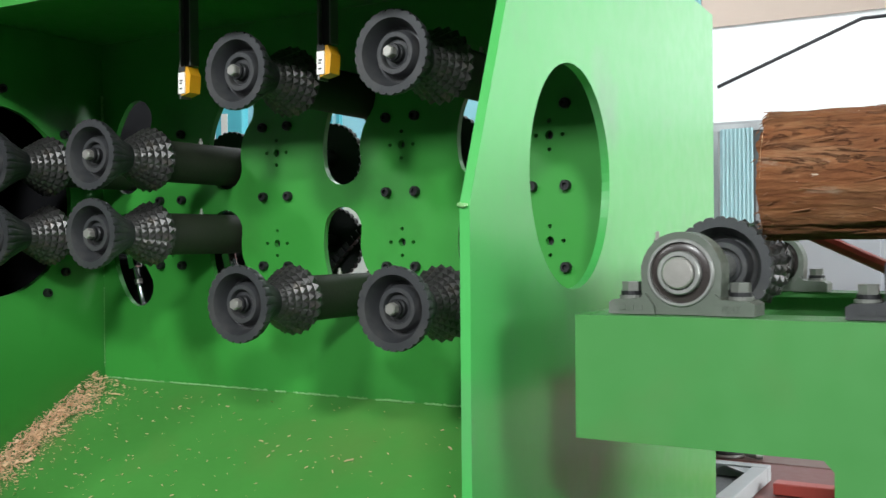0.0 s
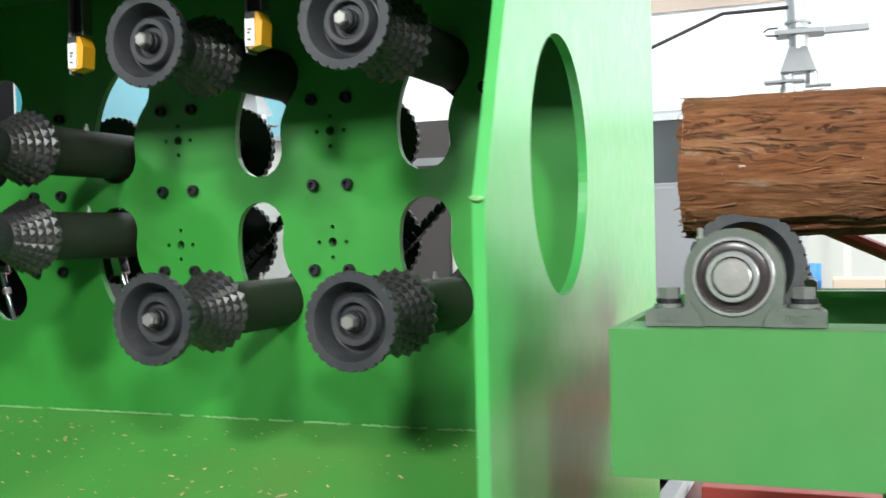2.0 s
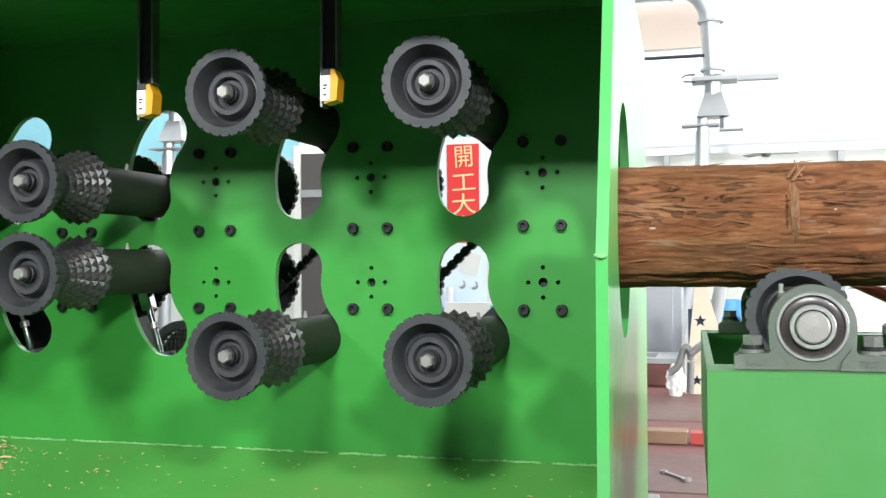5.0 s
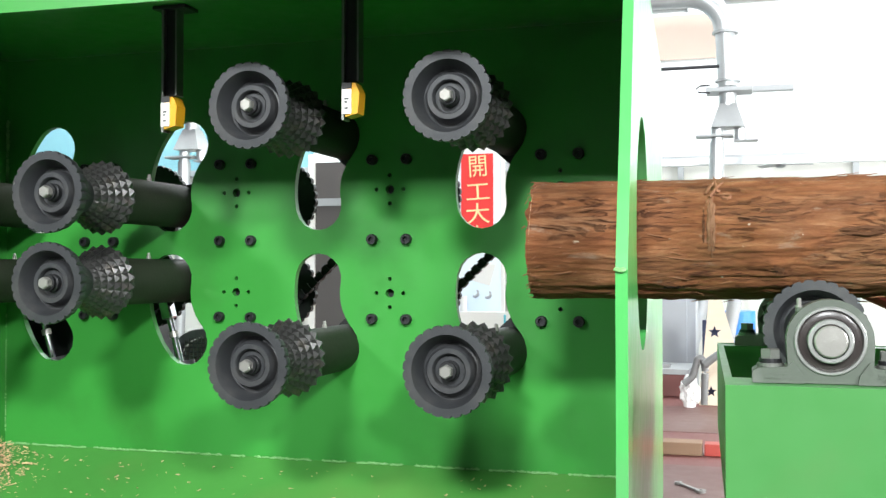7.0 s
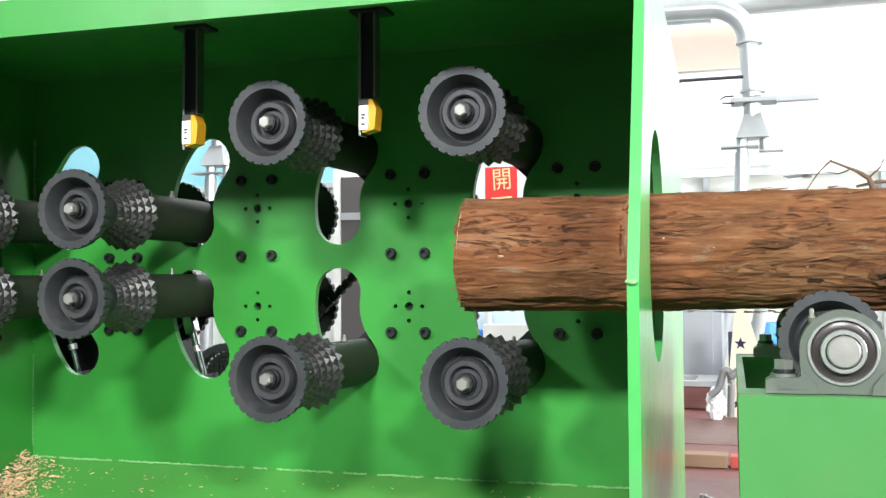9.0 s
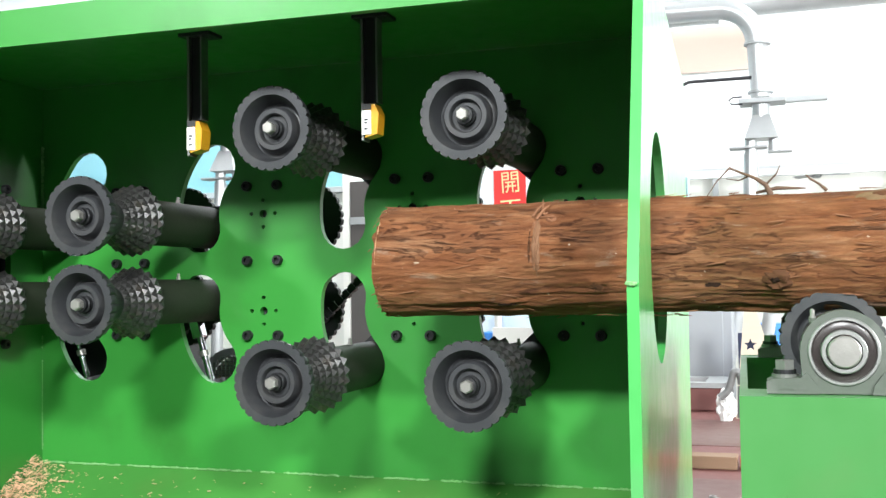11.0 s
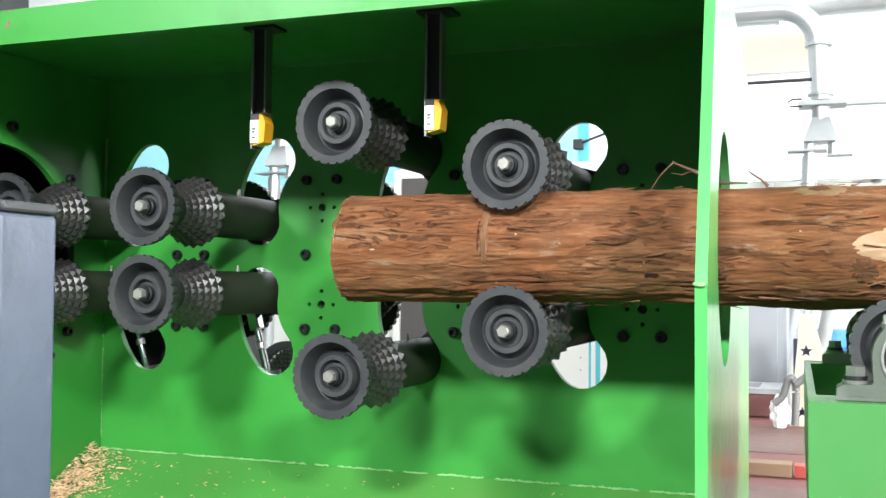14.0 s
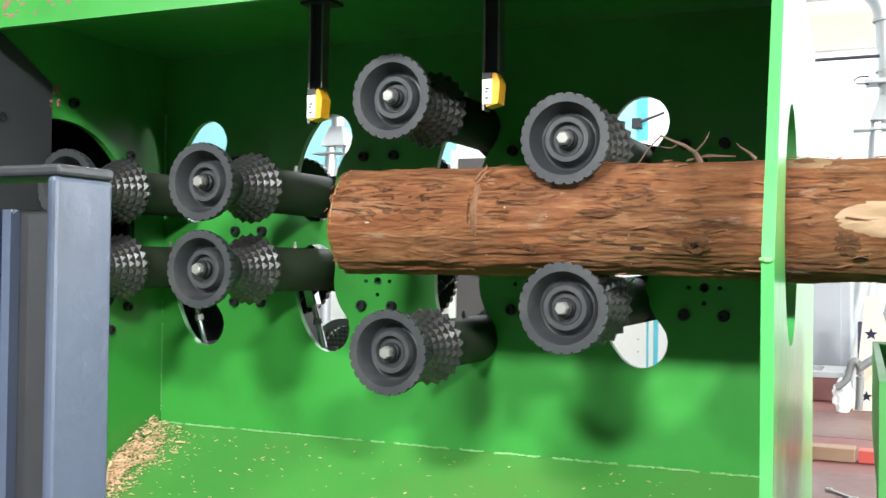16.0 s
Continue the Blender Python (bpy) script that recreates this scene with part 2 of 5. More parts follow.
# ---- mesh helpers ----
def obj(name, bm, material, parent=None, label="", smooth=False):
    me = bpy.data.meshes.new(name)
    bmesh.ops.recalc_face_normals(bm, faces=bm.faces)
    bm.to_mesh(me)
    bm.free()
    if smooth:
        me.polygons.foreach_set("use_smooth", [True] * len(me.polygons))
        me.set_sharp_from_angle(angle=radians(38))
    me.materials.append(material)
    ob = new(name, me)
    ob.parent = parent
    if label:
        tagged(ob, label)
    return ob


def part(name, bm, material, parent, label="", smooth=False):
    return obj(name, bm, material, parent, label, smooth)


def empty(name, m=None):
    ob = new(name)
    if m is not None:
        ob.matrix_basis = m
    return ob


def box(lo, hi, bevel=0.0, bm=None):
    bm = bm or bmesh.new()
    made = bmesh.ops.create_cube(bm, size=1.0)["verts"]
    c, s = [(a + b) / 2 for a, b in zip(lo, hi)], [b - a for a, b in zip(lo, hi)]
    for v in made:
        v.co = Vector([v.co[i] * s[i] + c[i] for i in range(3)])
    if bevel:
        edges = {e for v in made for e in v.link_edges}
        bmesh.ops.bevel(bm, geom=list(edges), offset=bevel, segments=2, affect="EDGES", profile=0.5)
    return bm


def ngon_prism(n, r, length, m=None, r2=None, bm=None):
    """A prism or cone along y from 0 to length."""
    bm = bm or bmesh.new()
    mm = (m or Matrix.Identity(4)) @ pose(0, length / 2, 0, -90)
    bmesh.ops.create_cone(bm, cap_ends=True, segments=n, radius1=r, radius2=r if r2 is None else r2, depth=length, matrix=mm)
    return bm


def lathe(profile, seg, mod=None, bm=None):
    """Turns (y, r) pairs about the y axis; mod(angle, y, r) may change the radius."""
    bm = bm or bmesh.new()
    rings = []
    for y, r in profile:
        ring = []
        for i in range(seg):
            a = 2 * math.pi * i / seg
            q = mod(a, y, r) if mod else r
            ring.append(bm.verts.new((q * math.cos(a), y, q * math.sin(a))))
        rings.append(ring)
    for r0, r1 in zip(rings, rings[1:]):
        for i in range(seg):
            j = (i + 1) % seg
            bm.faces.new((r0[i], r0[j], r1[j], r1[i]))
    return bm


def tube_along(points, r, seg=10, bm=None, closed=False):
    bm = bm or bmesh.new()
    pts = [Vector(p) for p in points]
    rings = []
    for i, p in enumerate(pts):
        d = (pts[min(i + 1, len(pts) - 1)] - pts[max(i - 1, 0)]).normalized()
        q = d.to_track_quat("Z", "Y")
        rr = r[i] if isinstance(r, (list, tuple)) else r
        rings.append([bm.verts.new(p + q @ Vector((rr * math.cos(2 * math.pi * k / seg), rr * math.sin(2 * math.pi * k / seg), 0))) for k in range(seg)])
    for a, b in zip(rings, rings[1:]):
        for k in range(seg):
            bm.faces.new((a[k], a[(k + 1) % seg], b[(k + 1) % seg], b[k]))
    bm.faces.new(rings[0][::-1])
    bm.faces.new(rings[-1])
    return bm


def rounded(points, n=5):
    """A smooth run of points through the given ones."""
    p = [Vector(q) for q in points]
    p = [p[0] * 2 - p[1], *p, p[-1] * 2 - p[-2]]
    out = []
    for a, b, c, d in zip(p, p[1:], p[2:], p[3:]):
        for k in range(n):
            t = k / n
            out.append(0.5 * (2 * b + (c - a) * t + (2 * a - 5 * b + 4 * c - d) * t * t + (3 * b - a - 3 * c + d) * t ** 3))
    return out + [p[-2]]


def plate(outer, holes, thick, place):
    """A flat plate with holes cut through it: outlines in (u, v), place(u, v, w) gives the point at depth w."""
    bm = bmesh.new()
    loops = [outer, *holes]
    flat = [Vector((u, v, 0)) for loop in loops for u, v in loop]
    tris = geometry.tessellate_polygon([[Vector((u, v, 0)) for u, v in loop] for loop in loops])
    top = [bm.verts.new(place(p.x, p.y, 0)) for p in flat]
    low = [bm.verts.new(place(p.x, p.y, thick)) for p in flat]
    for a, b, c in tris:
        bm.faces.new((top[a], top[b], top[c]))
        bm.faces.new((low[c], low[b], low[a]))
    at = 0
    for loop in loops:
        n = len(loop)
        for i in range(n):
            a, b = at + i, at + (i + 1) % n
            bm.faces.new((top[a], top[b], low[b], low[a]))
        at += n
    return bm


def circle(u, v, r, n=32):
    return [(u + r * math.cos(2 * math.pi * i / n), v + r * math.sin(2 * math.pi * i / n)) for i in range(n)]


# ---- the hall ----
X0, X1, Y0, Y1, H = -9.0, 7.0, -6.0, 8.0, 5.2


def wall(name, lo, hi, axis, openings, material, thick=0.2, out=1, label="unseen workshop wall, darkened to cut bounce light"):
    """A wall in the plane of axis with openings (u0, v0, u1, v1) cut through it; u runs along the wall, v is height."""
    (u0, v0), (u1, v1) = lo, hi
    holes = [[(a, b), (c, b), (c, d), (a, d)] for a, b, c, d in openings]
    if axis[0] == "y":
        place = lambda u, v, w: Vector((u, axis[1] + out * w, v))
    else:
        place = lambda u, v, w: Vector((axis[1] + out * w, u, v))
    ob = obj(name, plate([(u0, v0), (u1, v0), (u1, v1), (u0, v1)], holes, thick, place), material)
    return tagged(ob, label, "wall", kind="structure")


def window(name, u0, v0, u1, v1, axis, out, cols):
    """A metal-framed window in a wall opening: frame bars and one pane for each light."""
    def pt(u, v, w):
        return (u, axis[1] + out * w, v) if axis[0] == "y" else (axis[1] + out * w, u, v)

    def bar(a, b, c, d, w0=0.06, w1=0.12):
        p, q = pt(a, b, w0), pt(c, d, w1)
        return box([min(i, j) for i, j in zip(p, q)], [max(i, j) for i, j in zip(p, q)])
    win = tagged(empty(name), "metal-framed workshop window with daylight behind", "window", kind="structure")
    bars = [(u0, v0, u1, v0 + 0.06), (u0, v1 - 0.06, u1, v1), (u0, v0 + 0.06, u0 + 0.05, v1 - 0.06), (u1 - 0.05, v0 + 0.06, u1, v1 - 0.06)]
    for k in range(1, cols):
        u = u0 + (u1 - u0) * k / cols
        bars.append((u - 0.025, v0 + 0.06, u + 0.025, v1 - 0.06))
    for b in bars:
        part("window_frame", bar(*b), GALV, win)
    for k in range(cols):
        a, b = u0 + (u1 - u0) * k / cols + 0.026, u0 + (u1 - u0) * (k + 1) / cols - 0.026
        p = part("pane", bar(a, v0 + 0.062, b, v1 - 0.062, 0.085, 0.09), PANE, win)
        p.visible_shadow = False
    return win


south = [(x - w / 2 - 0.05, 3.8, x + w / 2 + 0.05, 4.7) for x, w in WIN_S]
east = [(y - w / 2 - 0.05, 1.5, y + w / 2 + 0.05, 3.5) for y, w in WIN_E]
# south, west and east walls are unseen and darkened to hold ambient light down
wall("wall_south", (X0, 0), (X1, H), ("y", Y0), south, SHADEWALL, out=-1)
wall("wall_north", (X0, 0), (X1, H), ("y", Y1), [], WALLPAINT, out=1, label="bright white painted workshop wall")
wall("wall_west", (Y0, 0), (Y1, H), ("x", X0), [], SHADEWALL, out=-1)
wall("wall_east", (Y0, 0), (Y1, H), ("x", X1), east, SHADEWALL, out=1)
n_win = 0
for group_, ax, o, cols in ((south, ("y", Y0), -1, 2), (east, ("x", X1), 1, 3)):
    for a, b, c, d in group_:
        n_win += 1
        window("window_%d" % n_win, a, b, c, d, ax, o, cols)
# hall floor kept dark so that little light bounces up under the top plate
HALLFLOOR = mat("dark_floor_cutting_bounce", (0.060, 0.056, 0.052), 0.7, var=0.25, scale=2.0, bump=0.1, dirt=(0.095, 0.085, 0.078), dirt_amount=0.5, dscale=1.5)
tagged(obj("floor", box((X0, Y0, -0.1), (X1, Y1, 0)), HALLFLOOR), "workshop floor, darkened to cut bounce light, dusty", "floor", kind="structure")
sky_holes = [[(x - 1.35, y - 1.05), (x + 1.35, y - 1.05), (x + 1.35, y + 1.05), (x - 1.35, y + 1.05)] for x, y in ADDED_SKYLIGHTS]
# unseen roof, dark to limit ambient light in the machine
tagged(obj("ceiling", plate([(X0, Y0), (X1, Y0), (X1, Y1), (X0, Y1)], sky_holes, 0.1, lambda u, v, w: Vector((u, v, H + w))), ROOF), "unseen sheet roof, darkened to cut bounce light, with openings for added roof lights", "ceiling", kind="structure")
# darker lower lining and cream band on the far wall
tagged(obj("wall_lining", box((X0, Y1 - 0.03, 0), (X1, Y1 - 0.004, 2.24)), LININGPAINT), "cream white lower lining of the far wall", "wall", kind="structure")
tagged(obj("trim", box((X0, Y1 - 0.10, 2.242), (X1, Y1 - 0.004, 2.305), 0.005), RAILGREY), "grey metal rail along the far wall", "trim", kind="structure")
tagged(obj("wall_band", box((-3.6, Y1 - 0.02, 3.22), (0.15, Y1 - 0.004, 3.64)), CREAM), "cream painted band on the far wall", "wall", kind="structure")

for x in (-1.74, -0.225, 1.297, 2.81):
    tagged(obj("trim", box((x - 0.027, Y1 - 0.09, 0), (x + 0.027, Y1 - 0.031, 2.24), 0.004), RAILGREY), "grey upright under the far wall's rail", "trim", kind="structure")

# ---- the green machine frame ----
ZC = 1.2965                                   # height of the feed line
PIVOTS = [0.0, -0.326, -0.6485, -0.960]       # stations along the back plate
PZ = 0.0985                                   # pivots lie this far above and below the feed line
BACK, LEFT = 0.0, -1.19


def side_x(y):
    """The intake plate stands a little askew."""
    return 0.183 - 0.0435 * (y + 0.659)


def floor_z(y):
    return 0.876 + 0.53 * y


def slot(px, sign):
    """A kidney-shaped slot round a pivot, along which an arm swings."""
    r, w = 0.149, 0.0475
    a0, a1 = radians(191), radians(138)
    pts = []
    n = 12
    for i in range(n + 1):
        a = a0 + (a1 - a0) * i / n
        pts.append(((r + w) * math.cos(a), (r + w) * math.sin(a)))
    for i in range(1, 9):
        b = a1 - math.pi * i / 9
        pts.append((r * math.cos(a1) + w * math.cos(b), r * math.sin(a1) + w * math.sin(b)))
    for i in range(n + 1):
        a = a1 + (a0 - a1) * i / n
        pts.append(((r - w) * math.cos(a), (r - w) * math.sin(a)))
    for i in range(1, 9):
        b = a0 + math.pi - math.pi * i / 9
        pts.append((r * math.cos(a0) + w * math.cos(b), r * math.sin(a0) + w * math.sin(b)))
    return [(px + u, ZC + sign * (PZ + v)) for u, v in pts]


machine = tagged(empty("debarking_machine"), "large bright green enamelled steel machine frame with slotted back plate", "machine")
holes = []
for px in PIVOTS:
    for s in (1, -1):
        holes.append(slot(px, s))
        zc = ZC + s * PZ
        holes.append(circle(px, zc, 0.0085, 14))
        holes += [circle(px + a, zc + b, 0.0042, 10) for a, b in ((0.027, 0), (-0.027, 0), (0, 0.027), (0, -0.027))]
part("back_plate", plate([(LEFT, 0.86), (side_x(0), 0.86), (side_x(0), 1.687), (LEFT, 1.687)], holes, 0.014, lambda u, v, w: Vector((u, w, v))), GREEN, machine, "green back plate with kidney-shaped slots")


# intake side plate with its round opening and slanting front edge
outline = [(-0.659, 0.02), (0.629, 0.02), (0.629, 1.72), (-0.457, 1.72), (-0.659, 1.2424)]
part("side_plate", plate(outline, [circle(-0.300, 1.295, 0.1715, 72)], 0.014, lambda u, v, w: Vector((side_x(u) + 0.007 - w, u, v))), GREEN_LIT_WORN, machine, "scuffed green side plate with a round log opening, coloured lighter as if lit")
outline = [(-0.9, 0.02), (0.014, 0.02), (0.014, 1.687), (-0.475, 1.687), (-0.62, 1.35), (-0.9, 1.2)]
part("side_plate", plate(outline, [circle(-0.31, ZC, 0.213, 64)], 0.014, lambda u, v, w: Vector((LEFT - w, u, v))), GREEN, machine, "green inner side plate with a round opening")
part("top_plate", plate([(LEFT - 0.014, -0.515), (side_x(-0.5) - 0.008, -0.515), (side_x(0.1) - 0.008, 0.1), (LEFT - 0.014, 0.1)], [], 0.0055, lambda u, v, w: Vector((u, v, 1.688 + w))), GREEN, machine, "green top plate")
part("top_flange", plate([(LEFT - 0.016, 1.637), (side_x(-0.5) - 0.009, 1.629), (side_x(-0.5) - 0.009, 1.693), (LEFT - 0.016, 1.693)], [], 0.014, lambda u, v, w: Vector((u, -0.515 - w, v))), GREEN, machine, "bright green front flange")
part("chute_floor", plate([(LEFT + 0.001, -0.95), (side_x(-0.95) - 0.01, -0.95), (side_x(0) - 0.01, -0.001), (LEFT + 0.001, -0.001)], [], 0.01, lambda u, v, w: Vector((u, v, floor_z(v) - w))), GREEN_FLOOR, machine, "dusty green sloping chute floor")


def weld(a, b, n, r=0.0045):
    """A beaded weld seam from a to b."""
    bm = bmesh.new()
    rng = random.Random(int(1000 * (a[0] + b[2])))
    a, b = Vector(a), Vector(b)
    for i in range(n):
        if noise.noise((i * 0.11, a.x, b.z)) < -0.34:
            continue
        p = a.lerp(b, (i + rng.random() * 0.5) / n)
        q = r * rng.uniform(0.5, 1.15)
        bmesh.ops.create_icosphere(bm, subdivisions=1, radius=q, matrix=Matrix.Translation(p + Vector((rng.uniform(-1, 1), rng.uniform(-0.6, 0.3), rng.uniform(-1, 1))) * r * 0.35) @ Matrix.Diagonal((1.6, 0.8, 1, 1)))
    return bm


tagged(part("weld_seam", weld((LEFT + 0.01, -0.004, 0.876), (0.14, -0.004, 0.876), 330, 0.0026), WELD, machine, "pale uneven weld bead"), kind="stuff")
tagged(part("weld_seam", weld((LEFT + 0.003, -0.004, 0.90), (LEFT + 0.003, -0.004, 1.15), 60, 0.0016), WELD, machine), kind="stuff")
tagged(part("weld_seam", weld((LEFT + 0.003, -0.004, 1.40), (LEFT + 0.003, -0.004, 1.57), 46, 0.0034), WELD, machine), kind="stuff")
tagged(part("weld_seam", weld((side_x(-0.66) - 0.004, -0.661, 1.2424), (side_x(-0.66) + 0.004, -0.661, 1.2424), 3, 0.005), WELD, machine), kind="stuff")

# socket-head bolts, six to a station
def bolt_mesh():
    return lathe([(0.0, 0.0102), (-0.0095, 0.0102), (-0.0115, 0.0090), (-0.0115, 0.0052), (-0.005, 0.0048), (-0.005, 0.0001)], 18)


first = part("bolt", bolt_mesh(), BLACK, machine, "black socket-head bolt", smooth=True)
spots = [(px + dx, ZC + dz) for px in PIVOTS for dx in (-0.0342, 0.0342) for dz in (-0.1475, 0.0035, 0.1548)]
for i, (x, z) in enumerate(spots):
    b = first if i == 0 else new("bolt", first.data)
    b.parent, b.location = machine, (x, -0.001, z)
    if i:
        tagged(b, "black socket-head bolt")
for a in (40, 84, 128, 172, 216, 260, 304, 320):
    b = new("bolt", first.data)
    b.parent = machine
    b.matrix_basis = pose(LEFT + 0.001, -0.31 + 0.25 * math.cos(radians(a)), ZC + 0.25 * math.sin(radians(a)), 0, 0, 90)

# the next section of the machine, its inside walls coloured black to stand for shade
nxt = tagged(empty("outfeed_section"), "closed next section of the green machine, inside coloured black as shade", "machine section")
part("outer_wall", box((-2.45, -0.9, 0.02), (-2.43, 0.014, 1.687)), SHADE_BLACK, nxt)
part("back_wall", box((-2.43, 0.0, 0.02), (LEFT - 0.016, 0.014, 1.687)), SHADE_BLACK, nxt)
part("front_wall", box((-2.43, -0.9, 0.02), (LEFT - 0.016, -0.88, 1.687)), SHADE_BLACK, nxt)
part("roof", box((-2.45, -0.9, 1.688), (LEFT - 0.016, 0.014, 1.6935)), GREEN, nxt)
part("outer_skin", box((-2.45, -0.906, 0.02), (LEFT - 0.02, -0.901, 1.687)), GREEN, nxt, "green outer panel")
part("outer_skin", box((-2.456, -0.9, 0.02), (-2.451, 0.014, 1.687)), GREEN, nxt, "green outer panel")
# added box that keeps the view through the last slot dark
part("rear_shade_box", box((-2.40, 0.0145, 0.6), (-1.53, 0.5, 1.68)), SHADE_BLACK, nxt)
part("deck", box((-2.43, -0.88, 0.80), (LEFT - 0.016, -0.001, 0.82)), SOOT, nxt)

# dark guard plate fixed inside the left side plate
guard = tagged(empty("guard_plate"), "dark grey steel guard plate with a chamfered rusty corner", "guard")
part("panel", plate([(-0.90, 1.20), (-0.345, 1.20), (-0.345, 1.572), (-0.465, 1.645), (-0.90, 1.645)], [], 0.006, lambda u, v, w: Vector((LEFT + 0.003 + w, u, v))), SOOT, guard)
rng = random.Random(5)
bm = bmesh.new()
for i in range(16):
    bmesh.ops.create_icosphere(bm, subdivisions=1, radius=rng.uniform(0.002, 0.006), matrix=Matrix.Translation((LEFT + 0.008, -0.34 + rng.uniform(-0.012, 0.016), 1.56 + rng.uniform(-0.03, 0.012))) @ Matrix.Diagonal((0.3, 1, 1, 1)))
part("rust_spatter", bm, RUST, guard, "rusty weld spatter")


rng = random.Random(9)
bm = bmesh.new()
for i in range(34):
    q = rng.uniform(0.0012, 0.0042)
    bmesh.ops.create_icosphere(bm, subdivisions=1, radius=q, matrix=Matrix.Translation((-1.111 + 0.16 * rng.random() ** 1.6, -0.5292, 1.648 + 0.043 * rng.random() ** 0.6)) @ Matrix.Diagonal((rng.uniform(1, 2.6), 0.12, 1, 1)))
tagged(part("rust_spatter", bm, RUST, machine, "rusty chips in the flange paint"), kind="stuff")


# ---- swinging feed rollers ----
def scallop(a, y, r):
    if y < -0.3768 and r < 0.064:
        return r
    k = max(0.0, (r - 0.034) / 0.034)
    f = abs((a * 26 / (2 * math.pi)) % 1.0 - 0.5)
    return r + k * (0.0009 - 0.0034 * max(0.0, (f - 0.30) / 0.2))


def dish_mesh():
    """The open front cone: scalloped rim, ribbed outside, hollow inside."""
    return lathe([(-0.286, 0.030), (-0.300, 0.034), (-0.335, 0.051), (-0.359, 0.0655), (-0.372, 0.0685), (-0.377, 0.0677), (-0.377, 0.0620)], 208, scallop)


def dish_inside():
    return lathe([(-0.377, 0.0620), (-0.377, 0.0548), (-0.3755, 0.0540), (-0.347, 0.0445), (-0.345, 0.0410), (-0.346, 0.0385), (-0.361, 0.0358), (-0.365, 0.0335), (-0.365, 0.0265), (-0.363, 0.0245), (-0.356, 0.0232), (-0.356, 0.0100)], 64)


def spiked_cone_mesh(rows=7, cols=22):
    """The rear cone, covered with rows of pyramids."""
    bm = bmesh.new()
    y0, y1, r0, r1 = -0.290, -0.203, 0.031, 0.0635

    def at(i, j, lift=0.0):
        f = i / rows
        r = r0 + (r1 - r0) * min(1, f * 1.30) - max(0.0, f - 0.78) * 0.045 + lift
        a = 2 * math.pi * j / cols
        return (r * math.cos(a), y0 + (y1 - y0) * f, r * math.sin(a))
    grid = [[bm.verts.new(at(i, j)) for j in range(cols)] for i in range(rows + 1)]
    for i in range(rows):
        for j in range(cols):
            k = (j + 1) % cols
            apex = bm.verts.new(at(i + 0.5, j + 0.5, 0.0018 + 0.0034 * min(1.0, 1.3 * (i + 0.5) / rows)))
            q = (grid[i][j], grid[i][k], grid[i + 1][k], grid[i + 1][j])
            for a, b in zip(q, q[1:] + q[:1]):
                bm.faces.new((a, b, apex))
    bm.faces.new(grid[0][::-1])
    inner = [bm.verts.new((0.04 * math.cos(2 * math.pi * j / cols), y1 + 0.004, 0.04 * math.sin(2 * math.pi * j / cols))) for j in range(cols)]
    for j in range(cols):
        k = (j + 1) % cols
        bm.faces.new((grid[rows][j], grid[rows][k], inner[k], inner[j]))
    bm.faces.new(inner)
    return bm


def roller_parts(parent, shaft_end=True):
    """A waisted roller about the local y axis, under its parent; returns the part that turns."""
    roller = part("roller", dish_mesh(), DISH, parent, "dark scalloped dish of the waisted feed roller", smooth=True)
    part("hub", dish_inside(), DISH, roller, smooth=True)
    part("spiked_cone", spiked_cone_mesh(), SPIKE, roller, "black cone covered with pyramid spikes")
    if shaft_end:
        part("shaft", lathe([(-0.345, 0.0155), (-0.365, 0.0155), (-0.367, 0.0135), (-0.373, 0.0135), (-0.373, 0.0001)], 24), BLACK, roller, smooth=True)
        part("bolt_head", ngon_prism(6, 0.0104, 0.003, Matrix.Translation((0, -0.384, 0)), bm=ngon_prism(6, 0.0085, 0.0025, Matrix.Translation((0, -0.3864, 0)), r2=0.0104, bm=ngon_prism(6, 0.0104, 0.0145, Matrix.Translation((0, -0.3815, 0))))), STEEL, roller, "bright hexagon bolt head")
    return roller


def feed_arm(px, sign, x, z):
    """An arm swinging round the pivot px with its roller; the origin is the roller axis at the back plate."""
    up = "upper" if sign > 0 else "lower"
    arm = tagged(empty("roller_arm", pose(x, 0, z)), "dark %s swing arm carrying a waisted spiked feed roller" % up, "roller arm", "swinging feed rollers")
    part("tube", lathe([(-0.203, 0.0001), (-0.203, 0.0425), (-0.199, 0.044), (0.085, 0.044), (0.085, 0.0001)], 40), TUBE, arm, "dark green-black tube", smooth=True)
    d = Vector((px - x, 0, ZC + sign * PZ - z))
    n = Vector((d.z, 0, -d.x)).normalized()
    bm = bmesh.new()
    pts = [n * 0.044, n * -0.044, d - n * 0.036, d + n * 0.036]
    f = [bm.verts.new(p + Vector((0, 0.05, 0))) for p in pts]
    g = [bm.verts.new(p + Vector((0, 0.082, 0))) for p in pts]
    bm.faces.new(f), bm.faces.new(g[::-1])
    for i in range(4):
        bm.faces.new((f[i], f[(i + 1) % 4], g[(i + 1) % 4], g[i]))
    part("link", bm, BLACK, arm, "black swing link behind the plate")
    bm = lathe([(0, 0.0045), (-0.006, 0.0045), (-0.006, 0.003), (-0.012, 0.003), (-0.013, 0.0015)], 10)
    nip = part("grease_nipple", bm, STEEL, arm)
    nip.matrix_basis = pose(0.004, -0.075, 0.043, -90)
    roller = roller_parts(arm)
    return arm, roller


OPEN, SHUT = (-0.1055, 0.1065), (-0.154, -0.022)
HELD = (-0.1405, 0.0275)                       # closed on the log
arms = {}
for s in (1, -1):
    for k, (dx, dz) in ((0, OPEN), (1, OPEN), (2, SHUT), (3, SHUT)):
        arms[k, s] = feed_arm(PIVOTS[k], s, PIVOTS[k] + dx, ZC + s * (PZ + dz))

